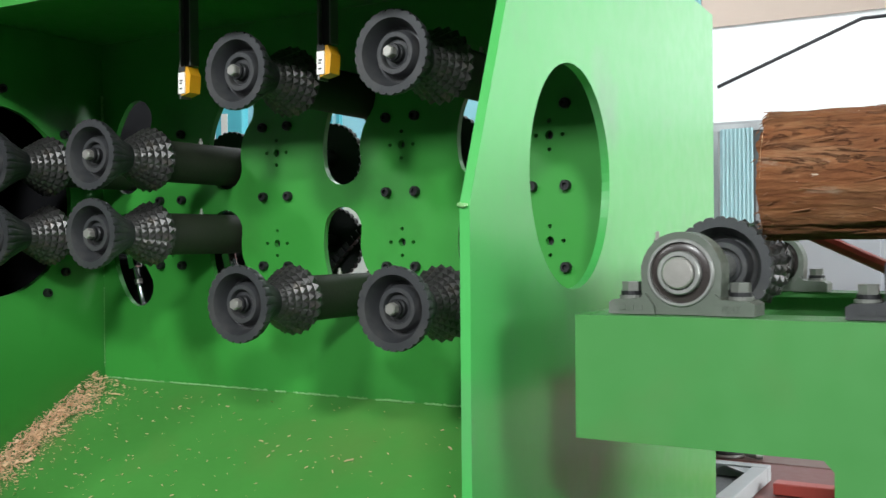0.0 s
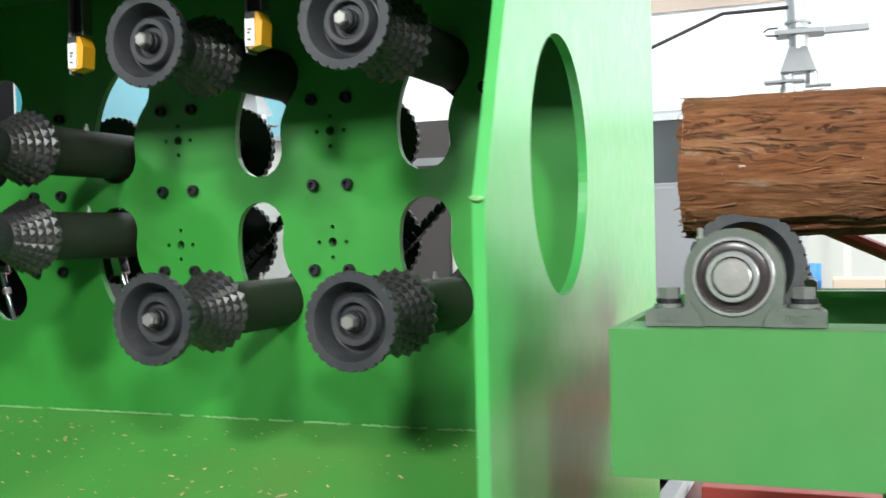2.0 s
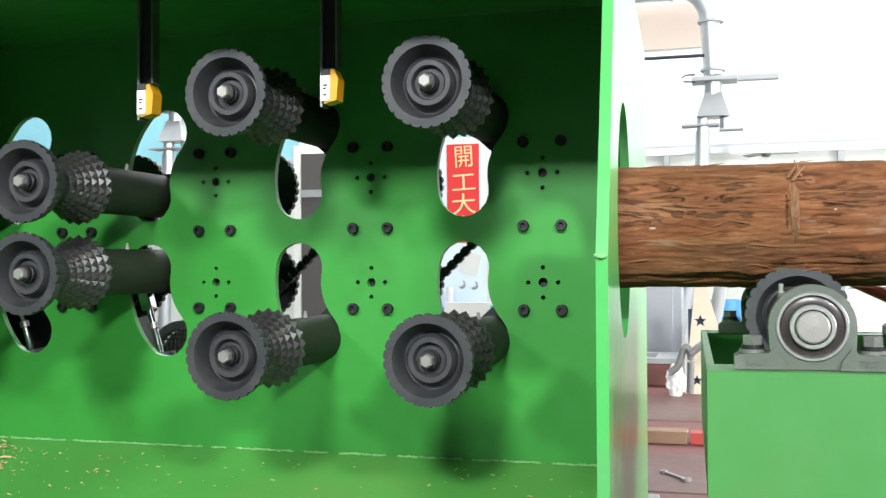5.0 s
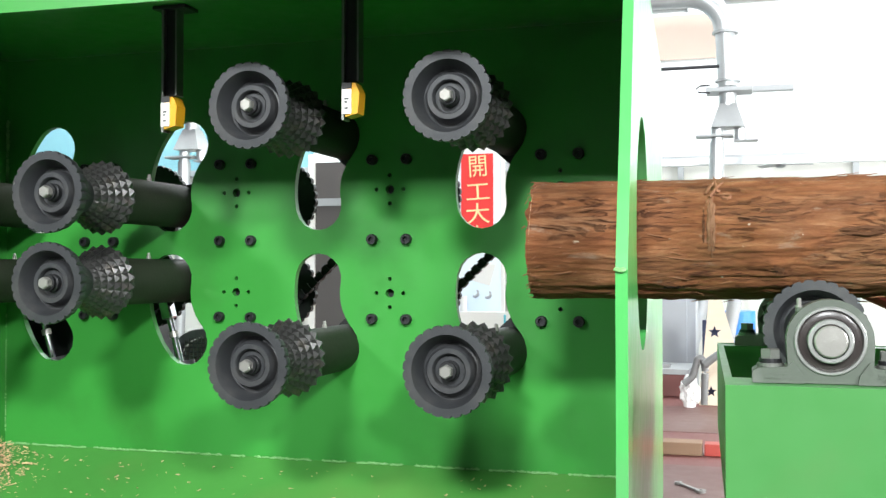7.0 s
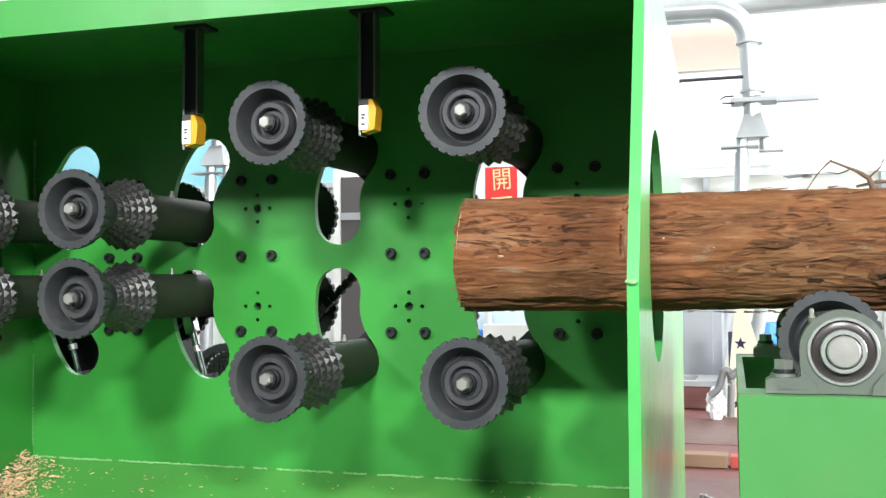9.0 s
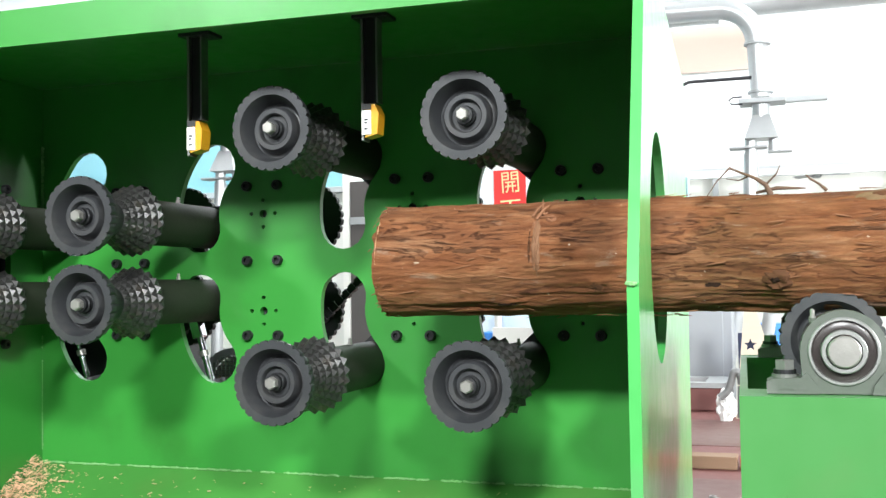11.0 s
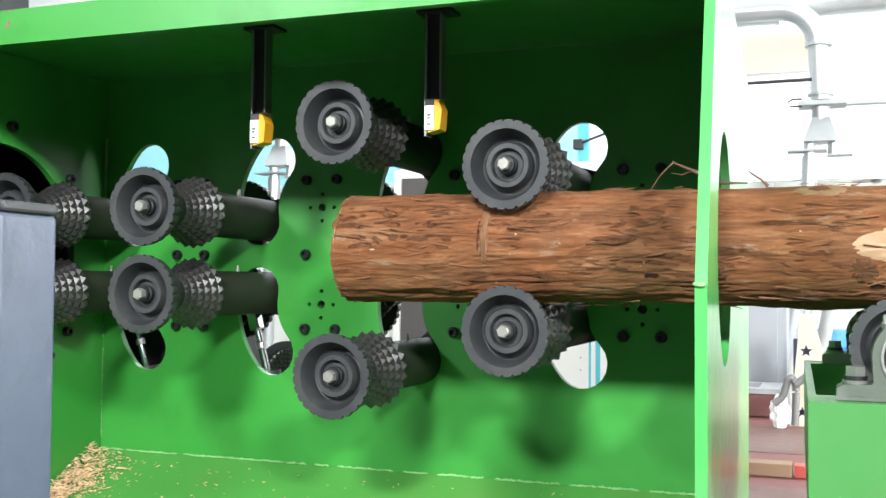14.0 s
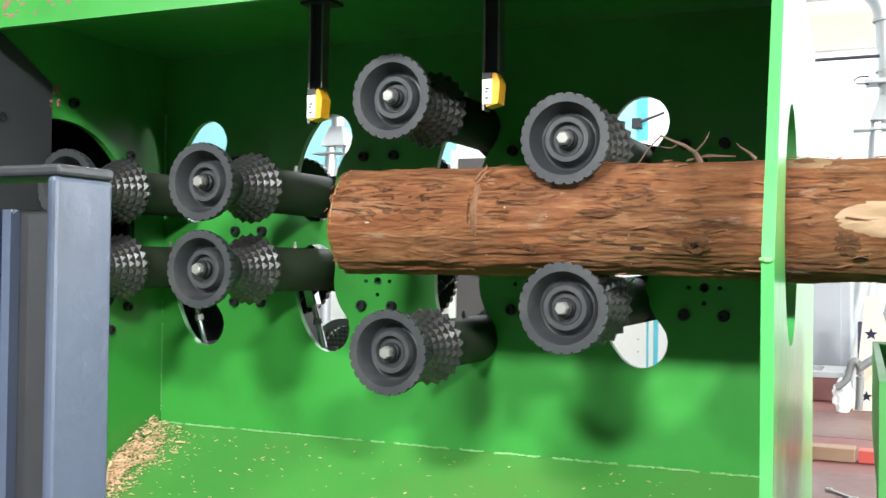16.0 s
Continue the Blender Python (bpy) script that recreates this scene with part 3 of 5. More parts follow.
# drive behind the back plate
def sprocket_mesh(r=0.079, links=30):
    """A sprocket with its roller chain wrapped round: rounded link bumps on the rim."""
    n = links * 8
    pts = []
    for i in range(n):
        a = 2 * math.pi * i / n
        q = r + 0.005 * abs(math.sin(a * links / 2)) ** 0.6
        pts.append((q * math.cos(a), q * math.sin(a)))
    return plate(pts, [], 0.014, lambda u, v, w: Vector((u, w, v)))


spro = None
for px in PIVOTS:
    for s in (1, -1):
        if spro is None:
            spro = tagged(empty("sprocket", pose(px, 0.20, ZC + s * PZ)), "black toothed drive sprocket behind the back plate", "sprocket", "drive sprockets")
            part("toothed_disc", sprocket_mesh(), BLACK, spro)
            part("bearing_flange", ngon_prism(24, 0.046, 0.02, Matrix.Translation((0, -0.184, 0))), BLACK, spro)
            part("pivot_shaft", ngon_prism(20, 0.02, 0.19, Matrix.Translation((0, -0.18, 0))), BLACK, spro)
        else:
            copy_thing(spro, pose(px, 0.20, ZC + s * PZ, 0, 11 * s, 0))


def chain(a, b, pitch=0.019):
    bm = bmesh.new()
    a, b = Vector(a), Vector(b)
    d = b - a
    n = int(d.length / pitch)
    ang = math.atan2(d.z, d.x)
    for i in range(n):
        p = a.lerp(b, (i + 0.5) / n)
        m = Matrix.Translation(p) @ Matrix.Rotation(-ang, 4, "Y")
        bmesh.ops.create_cube(bm, size=1.0, matrix=m @ Matrix.Diagonal((0.012, 0.016, 0.017, 1)))
        bmesh.ops.create_cube(bm, size=1.0, matrix=m @ Matrix.Diagonal((0.022, 0.010, 0.0125, 1)))
    return bm


for px in PIVOTS[:3]:
    tagged(obj("drive_chain", chain((px - 0.125, 0.17, ZC + 0.02), (px - 0.33, 0.17, ZC - 0.18)), BLACK), "black oily roller chain running behind the plate", "chain", "drive chains")


def air_cylinder(x, z):
    th = tagged(empty("air_cylinder", pose(x, 0.056, z, 0, -16, 0)), "chrome rod of an air cylinder behind the slot", "cylinder", "air cylinders")
    part("rod", ngon_prism(14, 0.007, 0.12, pose(0, 0, 0, -90)), CHROME, th, smooth=True)
    part("clevis", box((-0.012, -0.012, -0.022), (0.012, 0.012, 0.016), 0.003), CHROME, th)
    part("collar", ngon_prism(14, 0.010, 0.012, pose(0, 0, -0.05, -90)), STEEL, th)
    part("barrel", ngon_prism(18, 0.024, 0.30, pose(0, 0.01, -0.115, -90)), SOOT, th)


for px in PIVOTS[2:]:
    air_cylinder(px - 0.188, ZC - 0.135)


motor = tagged(empty("gear_motor"), "dark gear motor close behind the lowest slot", "motor")
part("casing", box((-1.36, 0.16, 0.55), (-1.03, 0.42, 1.165), 0.02), SOOT, motor)
part("foot", box((-1.33, 0.18, 0.0), (-1.06, 0.40, 0.549)), SOOT, motor)


# ---- laser sensors hanging in the frame ----
def sensor(x, z, rail_tilt=0.0):
    th = tagged(empty("laser_sensor", pose(x, -0.316, z)), "yellow optical sensor with white label on a black hanging rail", "sensor", "optical sensors")
    part("housing", plate([(0.009, 0.0), (0.030, 0.005), (0.033, 0.038), (0.026, 0.054), (0.009, 0.054)], [], 0.028, lambda u, v, w: Vector((u, w, v))), YELLOW, th, "yellow plastic housing")
    part("label", box((0.004, -0.003, 0.004), (0.020, 0.004, 0.044), 0.001), WHITE, th, "white label with small dark marks")
    for k, w in ((0.012, 0.006), (0.022, 0.005), (0.027, 0.007)):
        part("marking", box((0.009, -0.0042, k), (0.009 + w, -0.0034, k + 0.0028)), INK, th)
    part("lens_window", box((0.004, -0.002, 0.045), (0.020, 0.006, 0.055), 0.001), INK, th)
    part("rail", box((0.001, 0.004, -0.004), (0.005, 0.03, 1.687 - z)), ALU, th, "thin grey edge of the hanging rail")
    part("rail_web", box((0.005, 0.012, 0.057), (0.027, 0.02, 1.687 - z), 0.001), BLACK, th, "black hanging rail")
    part("rail", box((0.027, 0.004, 0.057), (0.030, 0.026, 1.687 - z)), ALU, th)
    part("mounting_foot", box((-0.012, -0.004, 1.682 - z), (0.05, 0.04, 1.688 - z), 0.001), BLACK, th)


sensor(-0.627, 1.479)
sensor(-0.300, 1.486)


# ---- feed trough outside the intake ----
TX, TF, TB, TZ = 0.295, -0.585, 0.135, 1.1075


def trough_x(y):
    return TX - 0.035 * (y - TF)


trough = tagged(empty("feed_trough"), "bright green welded steel feed trough on legs", "conveyor trough")
beam = [(TX, 0.957), (0.583, 0.957), (0.594, 0.945), (0.594, 0.0), (0.86, 0.0), (0.86, 0.957), (2.6, 0.957), (2.6, TZ), (TX, TZ)]
part("front_beam", plate(beam, [], 0.012, lambda u, v, w: Vector((u, TF + w, v))), GREEN_TROUGH, trough, "green front beam with a leg")
part("rear_beam", plate([(u - 0.025, v) for u, v in beam], [], 0.012, lambda u, v, w: Vector((u, TB - w, v))), GREEN_TROUGH, trough)
part("end_plate", plate([(TF + 0.012, 0.957), (TB - 0.012, 0.957), (TB - 0.012, TZ), (TF + 0.012, TZ)], [], 0.010, lambda u, v, w: Vector((trough_x(u) + w, u, v - 0.0005))), GREEN_TROUGH, trough)
part("top_lip", box((TX + 0.0, TF + 0.0125, TZ - 0.010), (2.6, TF + 0.098, TZ - 0.001)), GREEN_TROUGH, trough, "flat lip carrying the bearings")
part("top_lip", box((TX - 0.02, TB - 0.062, TZ - 0.010), (2.6, TB - 0.0125, TZ - 0.001)), GREEN_TROUGH, trough)
part("trough_floor", box((TX + 0.012, TF + 0.0125, 0.962), (2.6, TB - 0.0125, 0.97)), GREEN_TROUGH, trough)


def text_part(body, size, m, material, parent, name="lettering", depth=0.0006):
    cu = bpy.data.curves.new(name, "FONT")
    cu.body, cu.size, cu.extrude, cu.align_x, cu.align_y = body, size, depth, "CENTER", "CENTER"
    tmp = new("tmp_text", cu)
    dg = bpy.context.evaluated_depsgraph_get()
    me = bpy.data.meshes.new_from_object(tmp.evaluated_get(dg))
    bpy.data.objects.remove(tmp)
    me.materials.clear()
    me.materials.append(material)
    ob = new(name, me)
    ob.parent = parent
    ob.matrix_basis = m
    return ob


def pillow_block(x, y, z, casting, flip=False):
    """A pillow-block bearing; the origin is the shaft's centre, facing -y."""
    th = tagged(empty("pillow_block", pose(x, y, z, 0, 0, 180 if flip else 0) @ Matrix.Scale(1.06, 4)), "grey-green cast pillow-block bearing with a bright shaft end", "bearing", "pillow-block bearings")
    h = 0.0476
    arch = [(-0.045, -0.031), (-0.0465, 0.0)] + [(0.0465 * math.cos(radians(a)), 0.0465 * math.sin(radians(a))) for a in range(170, 5, -12)] + [(0.0465, 0.0), (0.045, -0.031), (0.03, -0.0476), (-0.03, -0.0476)]
    bm = plate(arch, [circle(0, 0, 0.0385, 40)], 0.034, lambda u, v, w: Vector((u, w - 0.017, v)))
    part("housing", bm, casting, th, "cast housing with an arched top")
    for s in (-1, 1):
        foot = [(s * 0.0835, -h), (s * 0.0835, -h + 0.013), (s * 0.078, -h + 0.0165), (s * 0.047, -h + 0.018), (s * 0.040, -h + 0.024), (s * 0.030, -h + 0.010), (s * 0.028, -h)]
        part("foot", plate(foot, [], 0.046, lambda u, v, w: Vector((u, w - 0.023, v))), casting, th)
        bx = s * 0.0635
        part("washer", ngon_prism(20, 0.0145, 0.004, pose(bx, 0, -h + 0.017, 90)), BOLTGREY, th)
        part("spring_washer", ngon_prism(20, 0.0125, 0.005, pose(bx, 0, -h + 0.021, 90)), BLACK, th)
        part("bolt_head", ngon_prism(6, 0.0115, 0.0105, pose(bx, 0, -h + 0.026, 90)), BOLTGREY, th, "dull grey hexagon bolt")
    part("outer_ring", lathe([(0.01, 0.0385), (-0.0185, 0.0385), (-0.0195, 0.0375), (-0.0195, 0.0350), (-0.016, 0.0342)], 48), ZINC, th, "bright bearing ring", smooth=True)
    part("seal", lathe([(-0.0155, 0.0345), (-0.0175, 0.031), (-0.0175, 0.0255), (-0.014, 0.025)], 48), SEAL, th, "brown-black rubber seal", smooth=True)
    part("inner_ring", lathe([(-0.010, 0.0250), (-0.0245, 0.0245), (-0.0255, 0.0235), (-0.0255, 0.0195), (-0.02, 0.0185)], 48), ZINC, th, smooth=True)
    part("shaft_end", lathe([(0.02, 0.0178), (-0.029, 0.0178), (-0.0305, 0.0162), (-0.0308, 0.0001)], 40), STEEL, th, "bright turned shaft end", smooth=True)
    nip = part("grease_nipple", lathe([(0, 0.004), (-0.006, 0.004), (-0.006, 0.0025), (-0.013, 0.0028), (-0.0145, 0.0012)], 10), STEEL, th)
    nip.matrix_basis = pose(-0.032, 0, 0.033, -90)
    part("grease_boss", ngon_prism(10, 0.005, 0.006, pose(-0.031, 0, 0.031, 90)), casting, th)
    if not flip:
        for k in range(3):
            part("cast_mark", box((-0.070 + k * 0.010, -0.0240, -h + 0.005), (-0.063 + k * 0.010, -0.0232, -h + 0.011)), casting, th)
        text_part("P207", 0.0105, pose(0.058, -0.0232, -h + 0.0075, 90), casting, th, "cast_lettering")
    return th


pillow_block(0.414, TF + 0.059, 1.158, GREEN_CAST)
pillow_block(0.390, TB - 0.045, 1.158, GREEN_CAST, True)
pillow_block(0.689, TF + 0.059, 1.158, SOOT)
pillow_block(0.666, TB - 0.045, 1.158, SOOT, True)

feed = tagged(empty("feed_roller", pose(0.400, 0.026, 1.160, 0, 0, 1.5)), "dark waisted spiked feed roller on a shaft across the trough", "roller")
feed_roller = roller_parts(feed, False)
feed_roller.location = (0, 0, 0)
part("shaft", lathe([(-0.55, 0.0001), (-0.55, 0.0175), (0.10, 0.0175), (0.18, 0.0001)], 28), ZINC, feed_roller)
part("backing_disc", lathe([(-0.201, 0.0175), (-0.201, 0.060), (-0.185, 0.060), (-0.185, 0.0175)], 40), DISH, feed_roller)

# red stop lever across the trough
lever = tagged(empty("stop_lever"), "red painted flat steel lever lying across the trough", "lever")
part("bar", tube_along([(0.44, -0.185, 1.232), (0.82, -0.185, 1.052)], 0.0095, 8), REDPAINT, lever)

# ---- the log ----
LOG_R = 0.0872
rngl = random.Random(11)


def bark_radius(x, c, s):
    """The log's radius at that length and direction: taper, plates, ridges and swellings."""
    r = LOG_R - 0.0005 - 0.001 * min(1, x / 0.5)
    r += 0.0045 * noise.noise((x * 3.0, c * 1.2, s * 1.2))
    wob = 0.9 * noise.noise((x * 7, c * 2.5, s * 2.5))
    v = noise.noise((x * 8 + wob, c * 6.5 + 3 + wob, s * 6.5)) + 0.45 * noise.noise((x * 17, c * 15, s * 15 + wob))
    q = v * 3.2
    flaky = max(0.12, min(1.0, 0.45 + 1.6 * noise.noise((x * 5 + 2, c * 1.6, s * 1.6 + 4))))       # scaly here, smooth there
    r += 0.0017 * flaky * (math.floor(q) + min(1.0, (q - math.floor(q)) * 5.0))
    r += 0.0016 * noise.noise((x * 22, c * 24, s * 24 + 5)) + 0.0011 * noise.noise((x * 60, c * 60, s * 60))
    r -= 0.0022 * max(0.0, 1 - 9 * abs(noise.noise((x * 4.5 + 7, c * 7 + wob, s * 7)))) * max(0.0, min(1.0, 2.5 * noise.noise((x * 6, c * 4, s * 4 + 9))))
    for kx, kz, kr, kh in KNOTS:
        ka = math.asin(kz / LOG_R)
        d2 = ((x - kx) / kr) ** 2 + ((math.atan2(s, -c) - ka + math.pi) % (2 * math.pi) - math.pi) ** 2 / (kr / LOG_R * 0.8) ** 2
        if d2 < 4:
            r += kh * math.exp(-d2 * 1.6)
    return r


def log_mesh():
    bm = bmesh.new()
    nx, na, length = 470, 230, 2.5
    rings = []
    for i in range(nx + 1):
        x = 1.12 * i / 420 if i <= 420 else 1.12 + (length - 1.12) * (i - 420) / (nx - 420)
        ring = []
        for j in range(na):
            a = 2 * math.pi * j / na
            c, s = math.cos(a), math.sin(a)
            r = bark_radius(x, c, s)
            jag = 0.0
            if i == 0:
                jag = 0.007 * noise.noise((7, c * 5, s * 5)) - 0.006 * max(0, -s) * abs(noise.noise((3, c * 14, s * 14)))
            ring.append(bm.verts.new((x + jag, r * c, r * s)))
        rings.append(ring)
    for p, q in zip(rings, rings[1:]):
        for j in range(na):
            k = (j + 1) % na
            bm.faces.new((p[j], p[k], q[k], q[j]))
    return bm, rings


#         along, height, size, lift
KNOTS = [(0.107, 0.015, 0.022, -0.002), (0.262, 0.030, 0.014, 0.003), (0.347, -0.045, 0.018, 0.003), (0.597, -0.040, 0.030, 0.004), (0.738, 0.074, 0.045, 0.005), (0.83, -0.01, 0.06, -0.003), (0.592, 0.080, 0.022, 0.004)]
log = tagged(empty("log"), "red-brown rough-barked log with torn fibres at its cut end", "log")
bm, rings = log_mesh()
trunk = part("bark", bm, BARK, log, "red-brown fissured bark", smooth=False)
trunk.data.polygons.foreach_set("use_smooth", [True] * len(trunk.data.polygons))
part("cut_face", lathe([(0.004, 0.087), (0.003, 0.06), (0.002, 0.03), (0.003, 0.0003)], 40), HEART, log, "pale sawn end").matrix_basis = pose(0, 0, 0, 0, 0, -90)


def bark_patch(name, x, z, sx, sz, profile, material, label, seed=0, rough=0.3):
    """A patch that follows the bark on the near side: profile gives its lift from the middle to the edge."""
    bm = bmesh.new()
    a0 = math.asin(max(-1, min(1, z / LOG_R)))
    n, rings = 40, []
    for i, lift in enumerate(profile):
        f = (i + 0.02) / (len(profile) - 1)
        ring = []
        for j in range(n):
            t = 2 * math.pi * j / n
            k = f * (1 + rough * noise.noise((2.2 * math.cos(t), 2.2 * math.sin(t), seed * 3.7)) + rough * 0.7 * noise.noise((6 * math.cos(t), 6 * math.sin(t), seed * 1.3)))
            px, a = x + sx * k * math.cos(t), a0 + sz / LOG_R * k * math.sin(t)
            c, s = -math.cos(a), math.sin(a)
            r = bark_radius(px, c, s) + lift + 0.0009 * noise.noise((px * 90, a * 60, seed))
            ring.append(bm.verts.new((px, r * c, r * s)))
        rings.append(ring)
    for p, q in zip(rings, rings[1:]):
        for j in range(n):
            k = (j + 1) % n
            bm.faces.new((p[j], p[k], q[k], q[j]))
    bm.faces.new(rings[0])
    part(name, bm, material, log, label, smooth=True)


DARKBARK = mat("dark_bark_knot", (0.088, 0.039, 0.019), 0.85, var=0.6, scale=50, bump=0.8, bscale=160, stretch=(0.3, 1, 1), spec=0.12)
HOLLOW = mat("black_hollow_knot", (0.026, 0.014, 0.009), 0.9, var=0.5, scale=60, bump=0.6, bscale=200, spec=0.12)
GREYBARK = mat("grey_brown_bark_knot", (0.17, 0.105, 0.055), 0.85, var=0.35, scale=60, bump=0.6, bscale=200, stretch=(0.3, 1, 1), spec=0.12)
STRIPPED = mat("pale_stripped_wood", (0.36, 0.215, 0.125), 0.7, var=0.3, scale=18, bump=0.3, bscale=60, stretch=(0.3, 1, 1))
FLAT = (0.0006, 0.0008, 0.0007, 0.0002, -0.0016)
RIDGE = (-0.001, 0.0004, 0.0022, 0.0030, 0.001, -0.002)
for i, (x, z, sx, sz, prof, m_, lab) in enumerate((
        (0.107, 0.015, 0.012, 0.008, FLAT, DARKBARK, "dark bark knot"), (0.150, 0.012, 0.024, 0.005, FLAT, DARKBARK, "dark bark fissure"),
        (0.208, -0.067, 0.020, 0.004, FLAT, HOLLOW, "black bark fissure"), (0.347, -0.045, 0.013, 0.009, FLAT, DARKBARK, "dark bark knot"),
        (0.345, -0.046, 0.005, 0.003, (0.0012, 0.001, -0.001), HOLLOW, "hollow heart of a knot"), (0.345, 0.036, 0.022, 0.0045, FLAT, DARKBARK, "dark bark fissure"),
        (0.458, 0.007, 0.036, 0.009, RIDGE, DARKBARK, "dark lens-shaped bark knot"), (0.512, -0.045, 0.015, 0.005, FLAT, HOLLOW, "black bark fissure"),
        (0.597, -0.040, 0.022, 0.017, RIDGE, DARKBARK, "ringed bark knot"), (0.594, -0.037, 0.010, 0.007, (0.0026, 0.0022, -0.001), HOLLOW, "hollow heart of a knot"),
        (0.738, 0.074, 0.038, 0.016, (0.001, 0.0006, 0.0012, 0.003, 0.002, -0.002), GREYBARK, "grey-brown healed knot"), (0.738, 0.074, 0.020, 0.008, (0.0022, 0.0022, 0.0016, -0.0005), DARKBARK, "brown heart of the healed knot"),
        (0.850, -0.004, 0.074, 0.028, (0.002, 0.0024, 0.0026, 0.0024, 0.0016, -0.0016), STRIPPED, "pale stripped wood"), (0.795, -0.038, 0.022, 0.020, FLAT, DARKBARK, "dark torn bark patch"),
        (0.812, -0.056, 0.014, 0.007, FLAT, HOLLOW, "black bark hollow"), (0.70, 0.030, 0.050, 0.004, FLAT, DARKBARK, "dark bark fissure"))):
    bark_patch("knot" if "knot" in lab else "bark_patch", x, z, sx, sz, prof, m_, lab, i + 1, 0.06 if m_ is STRIPPED else 0.3)

# the torn ring of bark
bm = bmesh.new()
rs = random.Random(4)
for k in range(16):
    f = k / 15
    a = 0.52 + 0.40 * f
    px = 0.252 + 0.014 * f + 0.004 * noise.noise((f * 6, 3, 1)) + rs.uniform(-0.0035, 0.0035)
    rr = bark_radius(px, -math.cos(a), math.sin(a)) - 0.0012
    m = Matrix.Translation((px, -rr * math.cos(a), rr * math.sin(a))) @ Matrix.Rotation(-a, 4, "X") @ Euler((rs.uniform(-0.4, 0.4), rs.uniform(-0.3, 0.3), rs.uniform(-0.5, 0.5))).to_matrix().to_4x4()
    g = 0.5 + 0.4 * f
    bmesh.ops.create_icosphere(bm, subdivisions=2, radius=1.0, matrix=m @ Matrix.Diagonal((g * rs.uniform(0.002, 0.005), rs.uniform(0.0016, 0.003), g * rs.uniform(0.005, 0.010), 1)))
for v in bm.verts:
    v.co += Vector([0.0014 * noise.noise(v.co * 260 + Vector((s, 0, 0))) for s in (0, 9, 18)])
tagged(part("scar_shreds", bm, FIBRE, log, "torn orange-brown shreds at the scar", smooth=True), kind="stuff")
SCARWOOD = mat("olive_brown_scar", (0.165, 0.076, 0.034), 0.8, var=0.2, scale=40, bump=0.5, bscale=140)
bark_patch("scar", 0.260, 0.018, 0.0068, 0.054, (0.0022, 0.0022, 0.0020, 0.0018, -0.001), SCARWOOD, "flat olive-brown scar band", 35, 0.15)
bark_patch("bark_patch", 0.250, 0.016, 0.0026, 0.040, FLAT, DARKBARK, "dark crack beside the scar", 31)
bark_patch("bark_curl", 0.280, 0.058, 0.008, 0.006, (0.002, 0.003, 0.0045, 0.004, 0.001), FIBRE, "curled orange bark shred", 33)
for x0, z0, x1, z1 in ((0.252, 0.060, 0.268, 0.076), (0.258, 0.056, 0.276, 0.072), (0.268, 0.062, 0.262, 0.080)):
    a0_, a1_ = math.asin(z0 / LOG_R), math.asin(z1 / LOG_R)
    part("bark_shred", tube_along([(x0, -0.0895 * math.cos(a0_), 0.0895 * math.sin(a0_)), ((x0 + x1) / 2, -0.095 * math.cos((a0_ + a1_) / 2), 0.095 * math.sin((a0_ + a1_) / 2)), (x1, -0.096 * math.cos(a1_), 0.096 * math.sin(a1_))], [0.0022, 0.0018, 0.0008], 5), FIBRE, log)


def strands(n, seed, spread):
    """Loose bark fibres: thin bent strips."""
    bm = bmesh.new()
    rr = random.Random(seed)
    for i in range(n):
        x, a, ln, up = spread(rr)
        r = LOG_R + 0.001
        pts = []
        for k in range(4):
            f = k / 3
            q = r + 0.001 + up * f * f
            pts.append((x + ln * f, q * math.cos(a + 0.05 * f), q * math.sin(a + 0.05 * f)))
        w = rr.uniform(0.0005, 0.0013)
        tube_along(pts, [w, w, w * 0.8, w * 0.3], 4, bm)
    return bm


tagged(part("torn_fibre", strands(70, 3, lambda r: (r.uniform(-0.002, 0.02), r.choice((r.uniform(3.2, 5.4), r.uniform(0, 6.28))), -r.uniform(0.003, 0.010), r.uniform(-0.006, 0.001))), FIBRE, log, "torn fibres round the cut end"), kind="stuff")
tagged(part("bark_fibre", strands(320, 8, lambda r: (r.uniform(0.02, 2.2), r.uniform(0, 6.28), r.choice((-1, 1)) * r.uniform(0.010, 0.035), r.uniform(-0.001, 0.004))), FIBRE, log, "loose bark fibres"), kind="stuff")
part("twig", tube_along([(0.592, -0.02, 0.082), (0.585, -0.026, 0.098), (0.570, -0.03, 0.108), (0.552, -0.03, 0.116), (0.535, -0.03, 0.124)], [0.0048, 0.0036, 0.0028, 0.0018, 0.0016], 7), TWIG, log, "dry broken twig")
part("twig", tube_along([(0.537, -0.03, 0.125), (0.518, -0.035, 0.105), (0.500, -0.035, 0.078)], [0.0016, 0.0011, 0.0006], 6), TWIG, log)
part("twig", tube_along([(0.560, -0.028, 0.110), (0.548, -0.02, 0.106), (0.530, -0.012, 0.110)], [0.0016, 0.001, 0.0005], 5), TWIG, log)
part("twig", tube_along([(0.585, -0.026, 0.098), (0.600, -0.034, 0.112), (0.606, -0.03, 0.126)], [0.0018, 0.0012, 0.0006], 5), TWIG, log)
part("twig", tube_along([(0.668, 0.0, 0.088), (0.658, 0.0, 0.098), (0.646, 0.0, 0.106), (0.640, 0.0, 0.112)], [0.003, 0.002, 0.0016, 0.0008], 6), TWIG, log)
part("twig", tube_along([(0.57, -0.01, 0.088), (0.60, -0.01, 0.094), (0.64, -0.01, 0.092)], [0.002, 0.003, 0.0012], 5), TWIG, log)

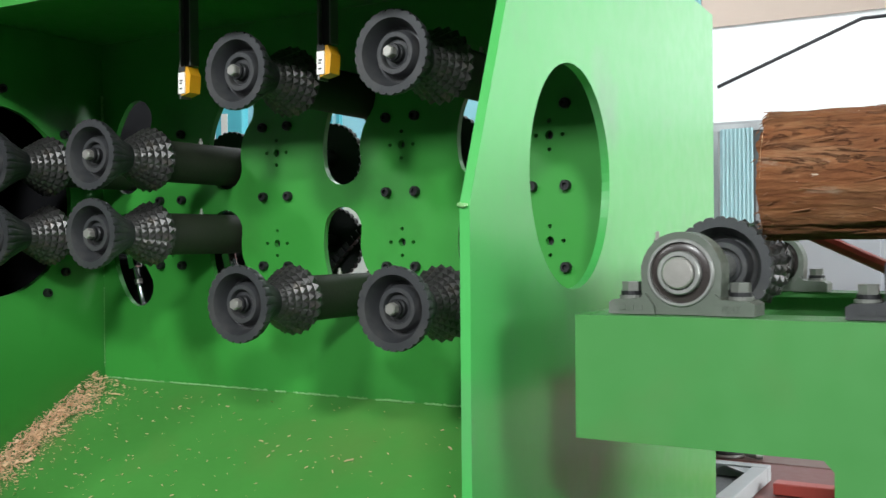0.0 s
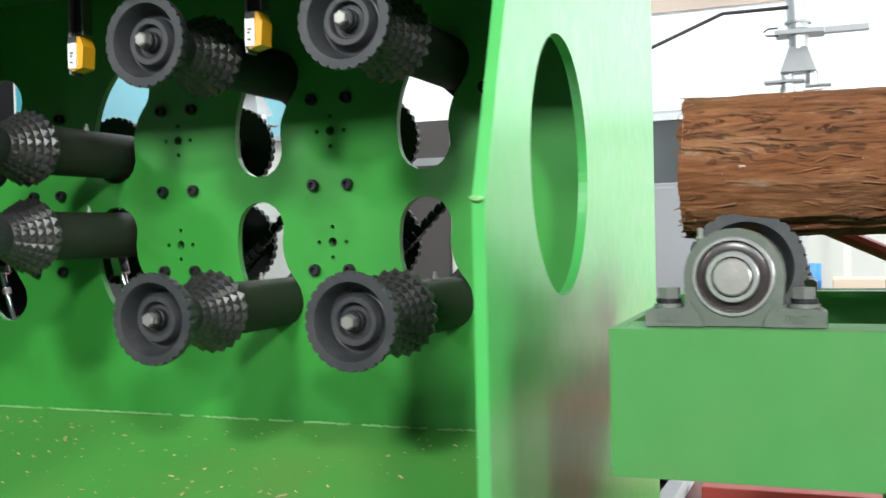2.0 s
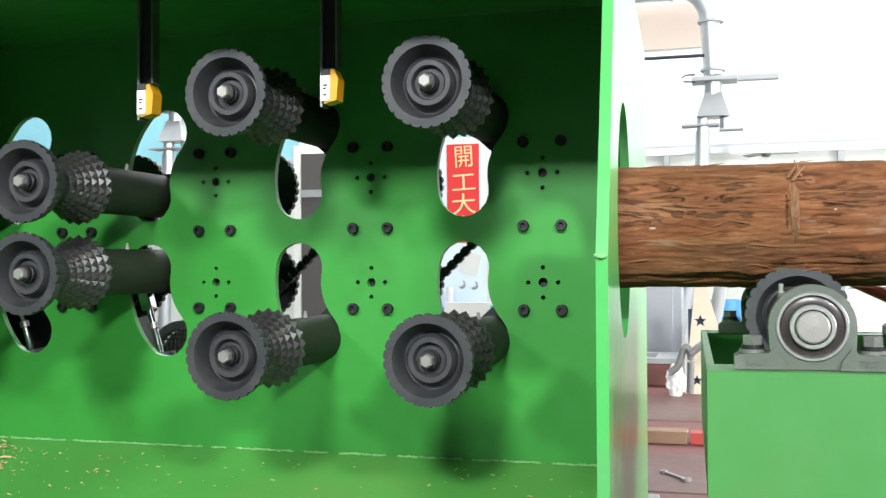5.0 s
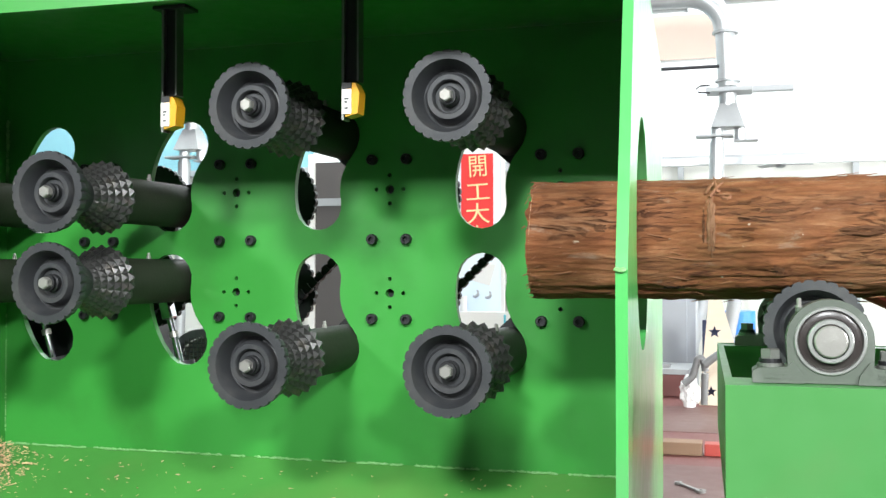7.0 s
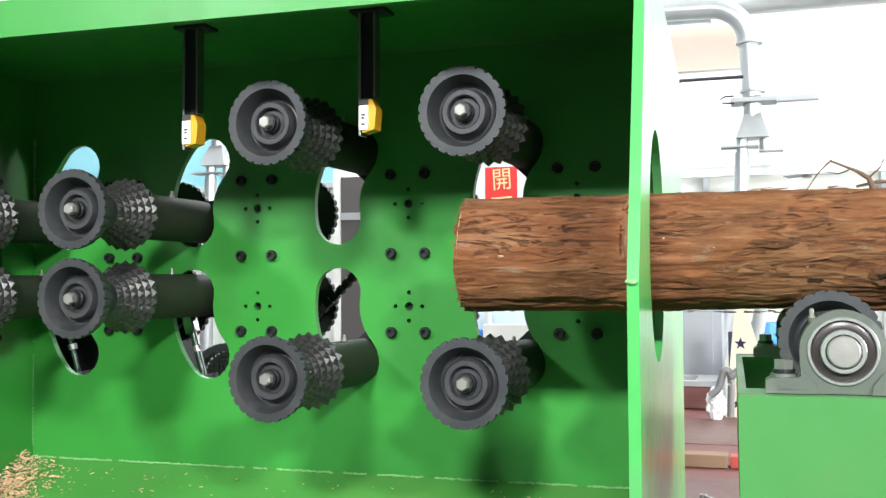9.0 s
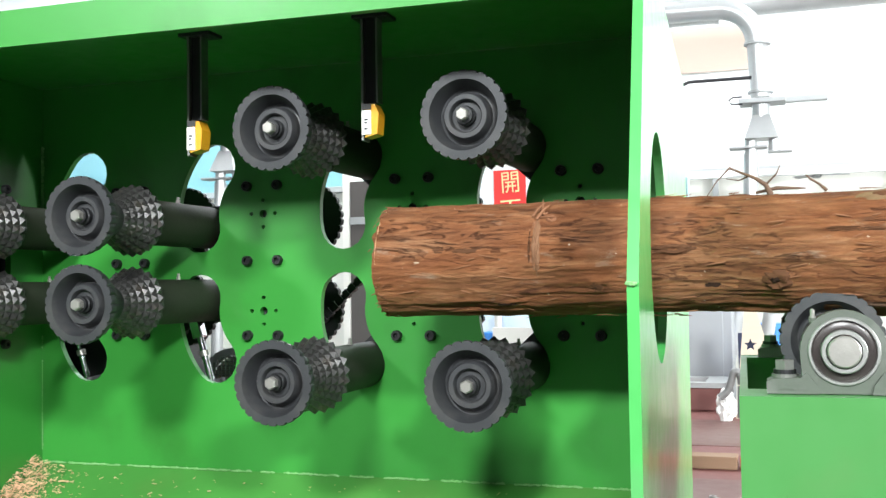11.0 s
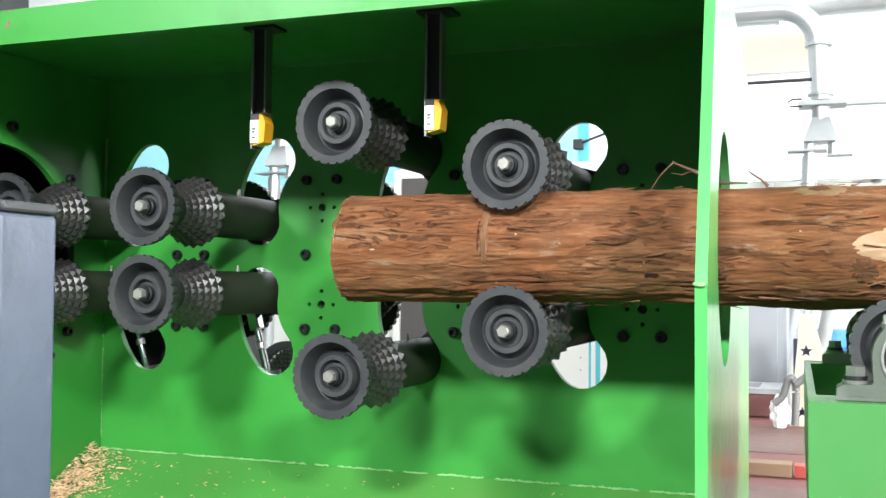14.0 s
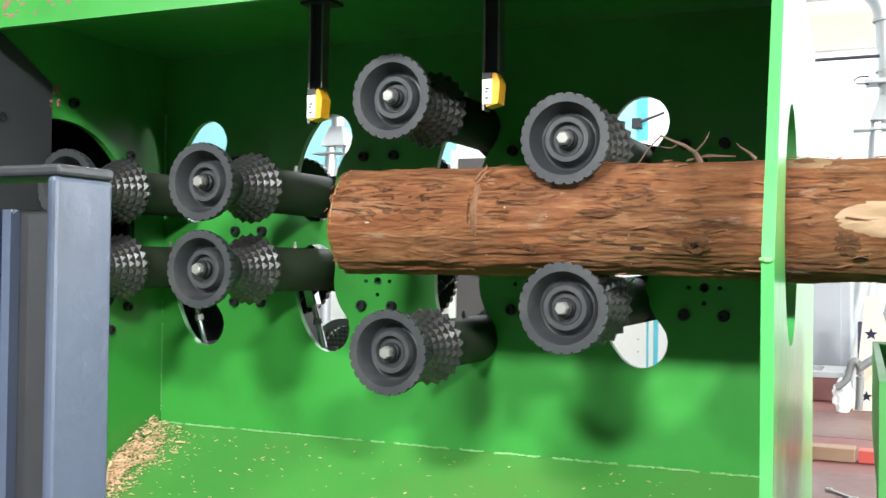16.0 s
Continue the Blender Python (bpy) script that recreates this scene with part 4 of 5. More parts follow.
# ---- wood chips ----
def chips(name, n, seed, where, label):
    rr = random.Random(seed)
    verts, faces = [], []
    for i in range(n):
        p, s = where(rr)
        m = Matrix.Translation(p) @ Euler((rr.uniform(-0.45, 0.45), rr.uniform(-0.45, 0.45), rr.uniform(0, 6.3))).to_matrix().to_4x4()
        ln, w, t, bend = s * rr.uniform(0.7, 1.6), s * rr.uniform(0.25, 0.6), s * 0.10, s * rr.uniform(-0.2, 0.25)
        b = len(verts)
        for u, h in ((-ln / 2, 0), (0, bend), (ln / 2, 0)):
            for v, hh in ((-w / 2, 0), (w / 2, 0), (w / 2, t), (-w / 2, t)):
                verts.append(m @ Vector((u, v, h + hh)))
        for k in (0, 4):
            for q in range(4):
                faces.append((b + k + q, b + k + (q + 1) % 4, b + k + 4 + (q + 1) % 4, b + k + 4 + q))
        faces.append((b + 3, b + 2, b + 1, b)), faces.append((b + 8, b + 9, b + 10, b + 11))
    me = bpy.data.meshes.new(name)
    me.from_pydata([tuple(v) for v in verts], [], faces)
    me.materials.append(CHIP)
    return tagged(new(name, me), label, "wood chips", kind="stuff")


def in_pile(r):
    f = r.random() ** 0.8
    y = -0.03 - 0.85 * f
    w = 0.03 + 0.05 * (1 - abs(2 * f - 0.7)) + 0.07 * max(0.0, 1 - 6 * f)
    d = abs(r.gauss(0, 0.5))
    x = LEFT + 0.006 + min(d, 2.2) * w
    h = max(0.0, 0.036 * (1 - d)) * r.uniform(0.2, 1)
    return Vector((x, y, floor_z(y) + 0.004 + h)), r.uniform(0.009, 0.016) if r.random() < 0.05 else r.uniform(0.0022, 0.0062)


def scattered(r):
    x, y = LEFT + 0.02 + 1.3 * r.random() ** 1.5, -0.03 - 0.75 * r.random()
    return Vector((x, y, floor_z(y) + 0.003)), r.uniform(0.002, 0.007)


chips("chip_pile", 12000, 21, in_pile, "heap of pale wood chips in the corner of the chute")
chips("scattered_chips", 900, 22, scattered, "loose wood chips scattered on the green chute floor")

# ---- dark post in the foreground ----
post = tagged(empty("frame_post"), "blue-grey painted steel channel post with a capped top", "post")
part("flange", box((-0.122, -1.396, 0.0), (-0.115, -1.350, 1.279), 0.0025), POST, post, "blue-grey outer flange")
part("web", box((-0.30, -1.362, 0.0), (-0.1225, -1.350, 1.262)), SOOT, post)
part("inner_rib", box((-0.1835, -1.370, 0.0), (-0.1765, -1.3625, 1.262)), POST, post)
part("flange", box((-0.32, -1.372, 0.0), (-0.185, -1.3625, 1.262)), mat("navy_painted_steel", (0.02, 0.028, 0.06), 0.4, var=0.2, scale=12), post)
part("cap", box((-0.33, -1.394, 1.2795), (-0.114, -1.35, 1.286), 0.002), SOOT, post, "dark cap plate")


# ---- behind the machine ----
deck = tagged(empty("machine_bed"), "faded red steel machine bed with plate seams", "machine bed")
for i, (y0, y1, z) in enumerate(((0.75, 1.50, 0.50), (1.504, 2.158, 0.503), (2.162, 2.97, 0.50), (2.974, 3.87, 0.503), (3.874, 4.8, 0.50))):
    part("deck_plate", box((-1.1, y0, z - 0.04), (3.5, y1, z), 0.003), PALERED if i % 2 == 0 else FLOOR, deck)
for x in (-0.9, 1.2, 3.3):
    for y in (0.9, 4.6):
        part("leg", box((x - 0.05, y - 0.05, 0.0), (x + 0.05, y + 0.05, 0.459), 0.004), REDPAINT, deck)
tagged(obj("timber_plank", box((-0.45, 2.37, 0.501), (0.158, 2.47, 0.552), 0.004), TIMBER), "short sawn timber plank on the red bed", "plank")
tagged(obj("red_bar", box((0.168, 2.38, 0.501), (0.62, 2.46, 0.548), 0.003), REDPAINT), "red painted steel bar lying in line with the plank", "bar")
w = tagged(empty("spanner", pose(0.142, 1.73, 0.504, 0, 0, -55)), "small grey steel spanner lying on the red bed", "spanner")
part("handle", box((-0.065, -0.006, 0), (0.055, 0.006, 0.008), 0.002), ZINC, w)
part("jaw", plate(circle(0.066, 0, 0.017, 16), [circle(0.066, 0, 0.008, 12)], 0.009, lambda u, v, q: Vector((u, v, q))), ZINC, w)
part("jaw", plate(circle(-0.072, 0, 0.013, 16), [circle(-0.072, 0, 0.006, 12)], 0.009, lambda u, v, q: Vector((u, v, q))), ZINC, w)
frame_ = tagged(empty("channel_frame", pose(0.02, 1.12, 0.503)), "grey steel channel frame lying on the red bed", "steel frame")
part("channel", box((-0.30, 0.10, 0.0), (0.10, 0.145, 0.045), 0.003), RAILGREY, frame_)
part("channel", box((0.055, -0.30, 0.0), (0.10, 0.099, 0.045), 0.003), RAILGREY, frame_)
part("gusset", plate([(0.054, 0.099), (-0.02, 0.099), (0.054, 0.03)], [], 0.006, lambda u, v, q: Vector((u, v, 0.04 - q))), RAILGREY, frame_)
part("dark_tray", box((-0.30, -0.30, 0.0), (0.053, 0.098, 0.012)), SOOT, frame_, "dark oily tray inside the frame")
coil = tagged(empty("cable_coil", pose(-0.08, 1.55, 0.503)), "coiled black and grey cable on the red bed", "coil")
for k in range(4):
    part("winding", tube_along([((0.052 + 0.004 * k) * math.cos(radians(a)), (0.052 + 0.004 * k) * math.sin(radians(a)), 0.008 + 0.011 * k) for a in range(0, 361, 24)], 0.007, 7), CABLE if k % 2 else ZINC, coil, smooth=True)
part("plug", tube_along([(0.06, -0.01, 0.012), (0.10, -0.02, 0.013), (0.115, -0.015, 0.013)], [0.007, 0.012, 0.012], 10), ZINC, coil)
tagged(obj("red_bar", box((0.16, 1.10, 0.503), (0.62, 1.15, 0.535), 0.003), REDPAINT), "red painted steel bar lying on the near edge of the bed", "bar")
red_box = tagged(empty("red_box", pose(-0.30, 4.5, 0.501)), "faded red steel box with a pale rim", "box")
part("body", box((-0.34, -0.2, 0), (0.30, 0.2, 0.13), 0.004), PALERED, red_box)
part("rim", plate([(-0.36, -0.22), (0.32, -0.22), (0.32, 0.22), (-0.36, 0.22)], [[(-0.28, -0.14), (0.20, -0.14), (0.20, 0.14), (-0.28, 0.14)]], 0.03, lambda u, v, q: Vector((u, v, 0.131 + q))), RAILGREY, red_box)
bag = bmesh.new()
bmesh.ops.create_icosphere(bag, subdivisions=4, radius=1.0)
for v in bag.verts:
    k = 1 + 0.35 * noise.noise(v.co * 2.5) + 0.12 * noise.noise(v.co * 8)
    v.co = Vector((v.co.x * 0.05 * k, v.co.y * 0.06 * k, max(-0.85, v.co.z) * 0.09 * k))
b = tagged(obj("plastic_bag", bag, PLASTIC), "crumpled translucent white plastic bag", "bag")
b.location = (0.042, 3.86, 0.576)


def star(u, v, r):
    return [(u + (r if i % 2 == 0 else r * 0.42) * math.sin(math.pi * i / 5), v + (r if i % 2 == 0 else r * 0.42) * math.cos(math.pi * i / 5)) for i in range(10)]


stars = [star(0.169, 0.40, 0.036), star(0.150, 0.075, 0.032), star(0.225, 0.235, 0.032)]
star_board = tagged(obj("star_board", plate([(0.085, 0.0), (0.37, 0.0), (0.20, 0.60), (0.14, 0.60)], stars, 0.018, lambda u, v, q: Vector((u, q, v))), PLY), "pale plywood board with star-shaped cut-outs leaning behind the bed", "board")
star_board.matrix_basis = pose(0.0, 3.95, 0.502, -5)
tagged(obj("backing_sheet", box((0.10, 4.10, 0.502), (0.215, 4.12, 0.96), 0.002), mat("navy_sheet", (0.02, 0.03, 0.08), 0.5, var=0.2)), "dark navy sheet behind the star board", "sheet")
cab = tagged(empty("steel_cabinet"), "plain grey steel cabinet", "cabinet")
part("body", box((-0.75, 4.83, 0.0), (0.035, 5.2, 1.5), 0.006), GREYWALL, cab)
part("door", box((-0.73, 4.815, 0.1), (-0.02, 4.8295, 1.47), 0.003), GREYWALL, cab)
for i, (x, h) in enumerate(((0.62, 0.42), (1.02, 0.36), (1.42, 0.48), (1.85, 0.38), (2.3, 0.45))):
    c = tagged(obj("carton", box((x - 0.17, 4.3, 0.501), (x + 0.17, 4.6, 0.501 + h), 0.006), (PLY, WHITE, TIMBER, GREYWALL, PLY)[i]), "%s carton standing on the red bed" % ("pale brown", "white", "brown", "grey", "pale brown")[i], "carton", "cartons")
tagged(obj("blue_drum", lathe([(0, 0.0001), (0, 0.12), (0.5, 0.12), (0.5, 0.0001)], 28), BLUE), "blue painted steel drum", "drum").matrix_basis = pose(0.271, 4.45, 0.501, 90)
tagged(obj("white_pipe", tube_along([(-0.185, 5.3, 0.0), (-0.052, 5.3, 0.564), (0.179, 5.3, 1.548)], [0.055, 0.05, 0.047], 18), DUCTSKIN, smooth=True), "pale leaning extraction pipe behind the red bed", "pipe")
tagged(obj("grey_pipe", tube_along([(0.172, 4.2, 0.503), (0.298, 4.2, 1.185)], [0.038, 0.038], 16), RAILGREY, smooth=True), "grey steel pipe leaning beside the star board", "pipe")
hook = tagged(empty("pipe_elbow"), "bent dull grey steel pipes on the red bed", "pipe")
DULLPIPE = mat("dull_grey_pipe", (0.20, 0.20, 0.195), 0.4, 0.3, var=0.2, scale=20)
part("bend", tube_along(rounded([(0.120, 3.740, 0.533), (0.123, 3.740, 0.611), (0.126, 3.740, 0.685), (0.124, 3.740, 0.738), (0.109, 3.740, 0.774), (0.089, 3.740, 0.770), (0.077, 3.740, 0.728), (0.057, 3.740, 0.674), (0.016, 3.740, 0.637)]), 0.019, 12), DULLPIPE, hook, smooth=True)
part("arm", tube_along([(0.124, 3.720, 0.743), (0.168, 3.720, 0.780), (0.248, 3.720, 0.835)], 0.021, 12), DULLPIPE, hook, smooth=True)

# extraction duct on the far side
duct = tagged(empty("extraction_duct"), "galvanised extraction duct with a slide gate", "duct")
DX, DY = 0.24, 6.3
part("elbow", tube_along([(-3.2, DY, 3.42), (-0.09, DY, 3.365)] + [(-0.09 + 0.29 * math.sin(a), DY, 3.08 + 0.285 * math.cos(a)) for a in [radians(k) for k in range(12, 91, 13)]], 0.082, 20), DUCTSKIN, duct, "bent galvanised duct", smooth=True)
part("riser", tube_along([(0.20, DY, 3.08), (0.22, DY, 2.65)], 0.074, 20), DUCTSKIN, duct, smooth=True)
part("collar", lathe([(0, 0.072), (0, 0.100), (0.018, 0.100), (0.018, 0.072)], 24), RAILGREY, duct).matrix_basis = pose(0.205, DY, 3.06, 90)
part("collar", lathe([(0, 0.072), (0, 0.096), (0.018, 0.096), (0.018, 0.072)], 24), RAILGREY, duct).matrix_basis = pose(0.22, DY, 2.685, 90)
part("slide_gate", box((0.06, DY - 0.12, 2.600), (0.40, DY + 0.12, 2.635), 0.004), RAILGREY, duct, "slide gate")
part("gate_rail", box((0.402, DY - 0.04, 2.602), (0.70, DY + 0.04, 2.645), 0.003), RAILGREY, duct)
part("gate_handle", tube_along([(0.09, DY - 0.13, 2.645), (0.02, DY - 0.13, 2.645), (-0.01, DY - 0.13, 2.625), (0.005, DY - 0.13, 2.595), (0.09, DY - 0.13, 2.59)], 0.007, 8), SOOT, duct)
part("neck", tube_along([(0.22, DY, 2.60), (0.22, DY, 2.50)], 0.068, 20), DUCTSKIN, duct, smooth=True)
hop = bmesh.new()
ngon_prism(4, 0.088, 0.185, pose(0.22, DY, 2.515, -90) @ pose(0, 0, 0, 0, 45), r2=0.175, bm=hop)
part("hopper", hop, GALV, duct, "tapered transition hopper")
for x in (0.14, 0.31):
    part("outlet", tube_along([(x, DY, 2.331), (x, DY, 2.23)], 0.045, 14), GALV, duct)
part("outlet_gate", box((-0.02, DY - 0.08, 2.262), (0.26, DY + 0.08, 2.28), 0.003), RAILGREY, duct)
part("outlet_gate", box((0.262, DY - 0.06, 2.225), (0.44, DY + 0.06, 2.238), 0.003), RAILGREY, duct)
part("drop_pipe", tube_along([(0.14, DY, 2.23), (0.13, DY, 1.9), (0.10, DY, 1.2), (0.08, DY, 0.0)], 0.056, 16), DUCTSKIN, duct, "pale drop pipe", smooth=True)
copy_thing(duct, pose(-4.62, 0, -0.02))
part("stay", tube_along([(0.16, DY - 0.12, 2.79), (-0.30, DY - 0.12, 2.79), (-1.35, DY - 0.12, 2.38)], 0.014, 8), SOOT, duct, "dark steel stay")


trunk_pipe = tagged(empty("trunk_duct"), "grey galvanised trunk duct running along under the roof", "duct")
part("wide_run", tube_along([(-8.8, DY + 0.3, 3.50), (-0.12, DY + 0.3, 3.48)], 0.15, 24), GALV, trunk_pipe, "wide grey duct run", smooth=True)
part("band", lathe([(0, 0.11), (0, 0.158), (0.03, 0.158), (0.03, 0.11)], 24), GALV, trunk_pipe).matrix_basis = pose(-0.119, DY + 0.3, 3.48, 0, 0, -90)
part("narrow_run", tube_along([(-0.085, DY + 0.3, 3.48), (6.9, DY + 0.3, 3.47)], 0.115, 24), GALV, trunk_pipe, "narrower grey duct run", smooth=True)

for x in (-6.5, -3.4, -0.6, 2.4, 5.2):
    part("hanger", tube_along([(x, DY + 0.3, 3.55), (x, DY + 0.3, H + 0.02)], 0.006, 6), GALV, trunk_pipe)

# door leaf, curtain and partition far behind the intake
part_frame = tagged(empty("partition"), "pale partition with a grey door seen past the machine", "partition")
part("mullion", box((-1.675, 7.2, 0), (-1.62, 7.26, 2.14)), GALV, part_frame)
part("mullion", box((0.5, 7.2, 0), (0.56, 7.26, 2.1)), WHITE, part_frame)
part("rail", box((-1.8, 7.19, 2.14), (5.0, 7.27, 2.20)), GALV, part_frame)
part("dark_leaf", box((-1.583, 7.24, 0), (-0.742, 7.258, 2.139)), mat("dim_doorway", (0.11, 0.12, 0.12), 0.6, var=0.1, scale=2), part_frame, "dark grey door leaf")
cur = bmesh.new()
row = [cur.verts.new((-0.68 + 0.28 * i / 40, 7.1 + 0.015 * math.sin(i * 1.25), z)) for z in (0.0, 2.15) for i in range(41)]
for i in range(40):
    cur.faces.new((row[i], row[i + 1], row[42 + i], row[41 + i]))
c = tagged(obj("curtain", cur, CURTAIN), "pale cyan strip curtain", "curtain")
so = c.modifiers.new("thickness", "SOLIDIFY")
so.thickness = 0.006
copy_thing(c, pose(-0.90, 0, 0))
door = tagged(empty("door_1"), "dark grey steel door with a pale bar", "door", kind="structure")
part("leaf", box((-3.64, 7.3, 0), (-2.9, 7.34, 2.28), 0.004), mat("charcoal_door", (0.09, 0.08, 0.075), 0.5, var=0.1, scale=3), door)
part("bar", box((-3.64, 7.28, 1.86), (-2.9, 7.299, 1.93)), GALV, door)
part("frame", box((-3.71, 7.28, 0), (-3.645, 7.36, 2.36)), WHITE, door)
part("frame", box((-2.895, 7.28, 0), (-2.83, 7.36, 2.36)), WHITE, door)

for k in range(4):
    tagged(obj("cyan_post", box((-5.98 + 0.13 * k, 7.0, 0), (-5.93 + 0.13 * k, 7.05, 3.2), 0.004), CYAN), "slim cyan painted steel post", "post", "cyan posts")

# red banner with gold characters
banner = tagged(empty("banner", pose(-1.655, 5.85, 1.8)), "red paper banner with gold brush characters", "banner")
part("paper", box((-0.129, 0, -0.42), (0.129, 0.004, 0.345)), BANNER, banner)
for ch, up, wide, tall in (("\u958b", 0.237, 0.165, 0.185), ("\u5de5", 0.039, 0.205, 0.165), ("\u5927", -0.132, 0.205, 0.175), ("\u5409", -0.303, 0.19, 0.17)):
    text_part(ch, 1.0, pose(0.006, -0.003, up, 90, 0, 0) @ Matrix.Rotation(radians(3), 4, "Z") @ Matrix.Diagonal((wide, tall, 1, 1)), GOLD, banner, "character", 0.001)
PALEBOARD = mat("pale_blue_board", (0.78, 0.88, 0.91), 0.5, var=0.05, scale=3)
board = tagged(empty("notice_board"), "pale blue board behind the banner", "board")
part("sheet", box((-2.17, 5.86, 0.63), (-1.47, 5.88, 2.17)), PALEBOARD, board)
for a, b, c, d in ((-2.2, 0.6, -2.171, 2.2), (-1.469, 0.6, -1.44, 2.2), (-2.17, 0.6, -1.47, 0.629), (-2.17, 2.171, -1.47, 2.2)):
    part("frame_strip", box((a, 5.856, b), (c, 5.884, d), 0.003), WHITE, board, "white frame strip")
tagged(obj("board_post", box((-1.62, 5.89, 0), (-1.56, 5.93, 0.62)), GALV), "grey post under the pale board", "post")
sheet = tagged(obj("taped_sheet", box((-0.07, -0.002, -0.085), (0.07, 0.002, 0.085)), WHITE), "white paper sheet taped askew to the board", "paper")
sheet.matrix_basis = pose(-1.600, 5.855, 1.220, 0, 16, 0)


def crescent(x, z, turn):
    """A dark hook-shaped hand grip on the board."""
    pts = [(0.027 * math.cos(radians(a)), 5.848, 0.027 * math.sin(radians(a))) for a in range(-110, 71, 20)]
    ob = obj("grip", tube_along([(x + u * math.cos(turn) - w * math.sin(turn), v, z + u * math.sin(turn) + w * math.cos(turn)) for u, v, w in pts], [0.006, 0.009, 0.011, 0.012, 0.012, 0.012, 0.011, 0.010, 0.008, 0.005], 8), RAILGREY, smooth=True)
    return tagged(ob, "grey hooked grip on the pale board", "grip", "grips on the board")


crescent(-1.673, 1.063, -0.3)
crescent(-1.574, 1.055, -0.3)
tagged(obj("blue_bench", box((-1.83, 5.55, 0.0), (-1.60, 5.8, 0.894), 0.01), BLUE), "blue painted bench below the pale board", "bench")
tagged(obj("white_canister", ngon_prism(20, 0.028, 0.15, pose(-1.703, 5.62, 0.894, 90)), WHITE, smooth=True), "small white canister on the blue bench", "canister")

panel = tagged(empty("white_cabinet"), "white steel cabinet with cyan strips and rivets behind the machine", "cabinet")
part("sheet", box((-1.709, 5.48, 0.0), (-1.106, 5.50, 0.934), 0.003), WHITE, panel)
for x, w_ in ((-1.358, 0.016), (-1.308, 0.034)):
    part("strip", box((x, 5.47, 0.1), (x + w_, 5.4795, 0.914), 0.002), CYAN, panel, "cyan painted strip")
for x, z in ((-1.418, 0.720), (-1.418, 0.630)):
    part("rivet", ngon_prism(10, 0.007, 0.005, pose(x, 5.474, z)), RAILGREY, panel)

lamp_post = tagged(empty("bracket_post"), "cyan steel post with a dark bracket arm", "post")
part("upright", box((-1.573, 6.0, 0.0), (-1.485, 6.05, 2.9), 0.004), CYAN, lamp_post)
part("clamp", box((-1.593, 5.93, 2.309), (-1.523, 5.999, 2.389), 0.006), SOOT, lamp_post)
part("arm", tube_along([(-1.530, 5.95, 2.359), (-1.345, 5.95, 2.422)], 0.011, 8), SOOT, lamp_post)

# round mesh guard of a motor behind the slot
fan = tagged(empty("motor_guard", pose(-1.02, 0.52, 0.985)), "round dark wire mesh motor guard", "motor guard")
part("ring", lathe([(0, 0.085), (0, 0.105), (0.03, 0.105), (0.03, 0.085)], 36), GALV, fan, smooth=True)
mesh_bm = bmesh.new()
for k in range(-7, 8):
    h = math.sqrt(max(0, 0.088 ** 2 - (k * 0.0115) ** 2))
    if h > 0.01:
        tube_along([(k * 0.0115, 0, -h), (k * 0.0115, 0, h)], 0.0022, 4, mesh_bm)
        tube_along([(-h, 0.003, k * 0.0115), (h, 0.003, k * 0.0115)], 0.0022, 4, mesh_bm)
part("wire_mesh", mesh_bm, WIRE, fan)
part("motor_body", ngon_prism(28, 0.083, 0.2, Matrix.Translation((0, 0.031, 0))), WHITE, fan, smooth=True)
part("stand", box((-0.05, 0.06, -0.985), (0.05, 0.18, -0.083)), SOOT, fan)

for x0, x1 in ((-8.2, -3.95), (-2.75, -1.98)):
    tagged(obj("wall_cladding", box((x0, Y1 - 0.06, 2.302), (x1, Y1 - 0.032, 4.4)), PALECYAN), "pale cyan cladding sheet on the far wall", "cladding", kind="structure")

# cyan machine far behind
cyan = tagged(empty("cyan_cabinet", pose(-6.45, 6.2, 0)), "cyan painted steel cabinet with pale vents", "cabinet")
part("body", box((-0.4, -0.2, 0), (0.45, -0.1, 2.75), 0.02), CYAN, cyan)
for k in range(4):
    part("vent", box((-0.3 + 0.16 * k, -0.206, 2.2), (-0.22 + 0.16 * k, -0.2005, 2.5)), WHITE, cyan)


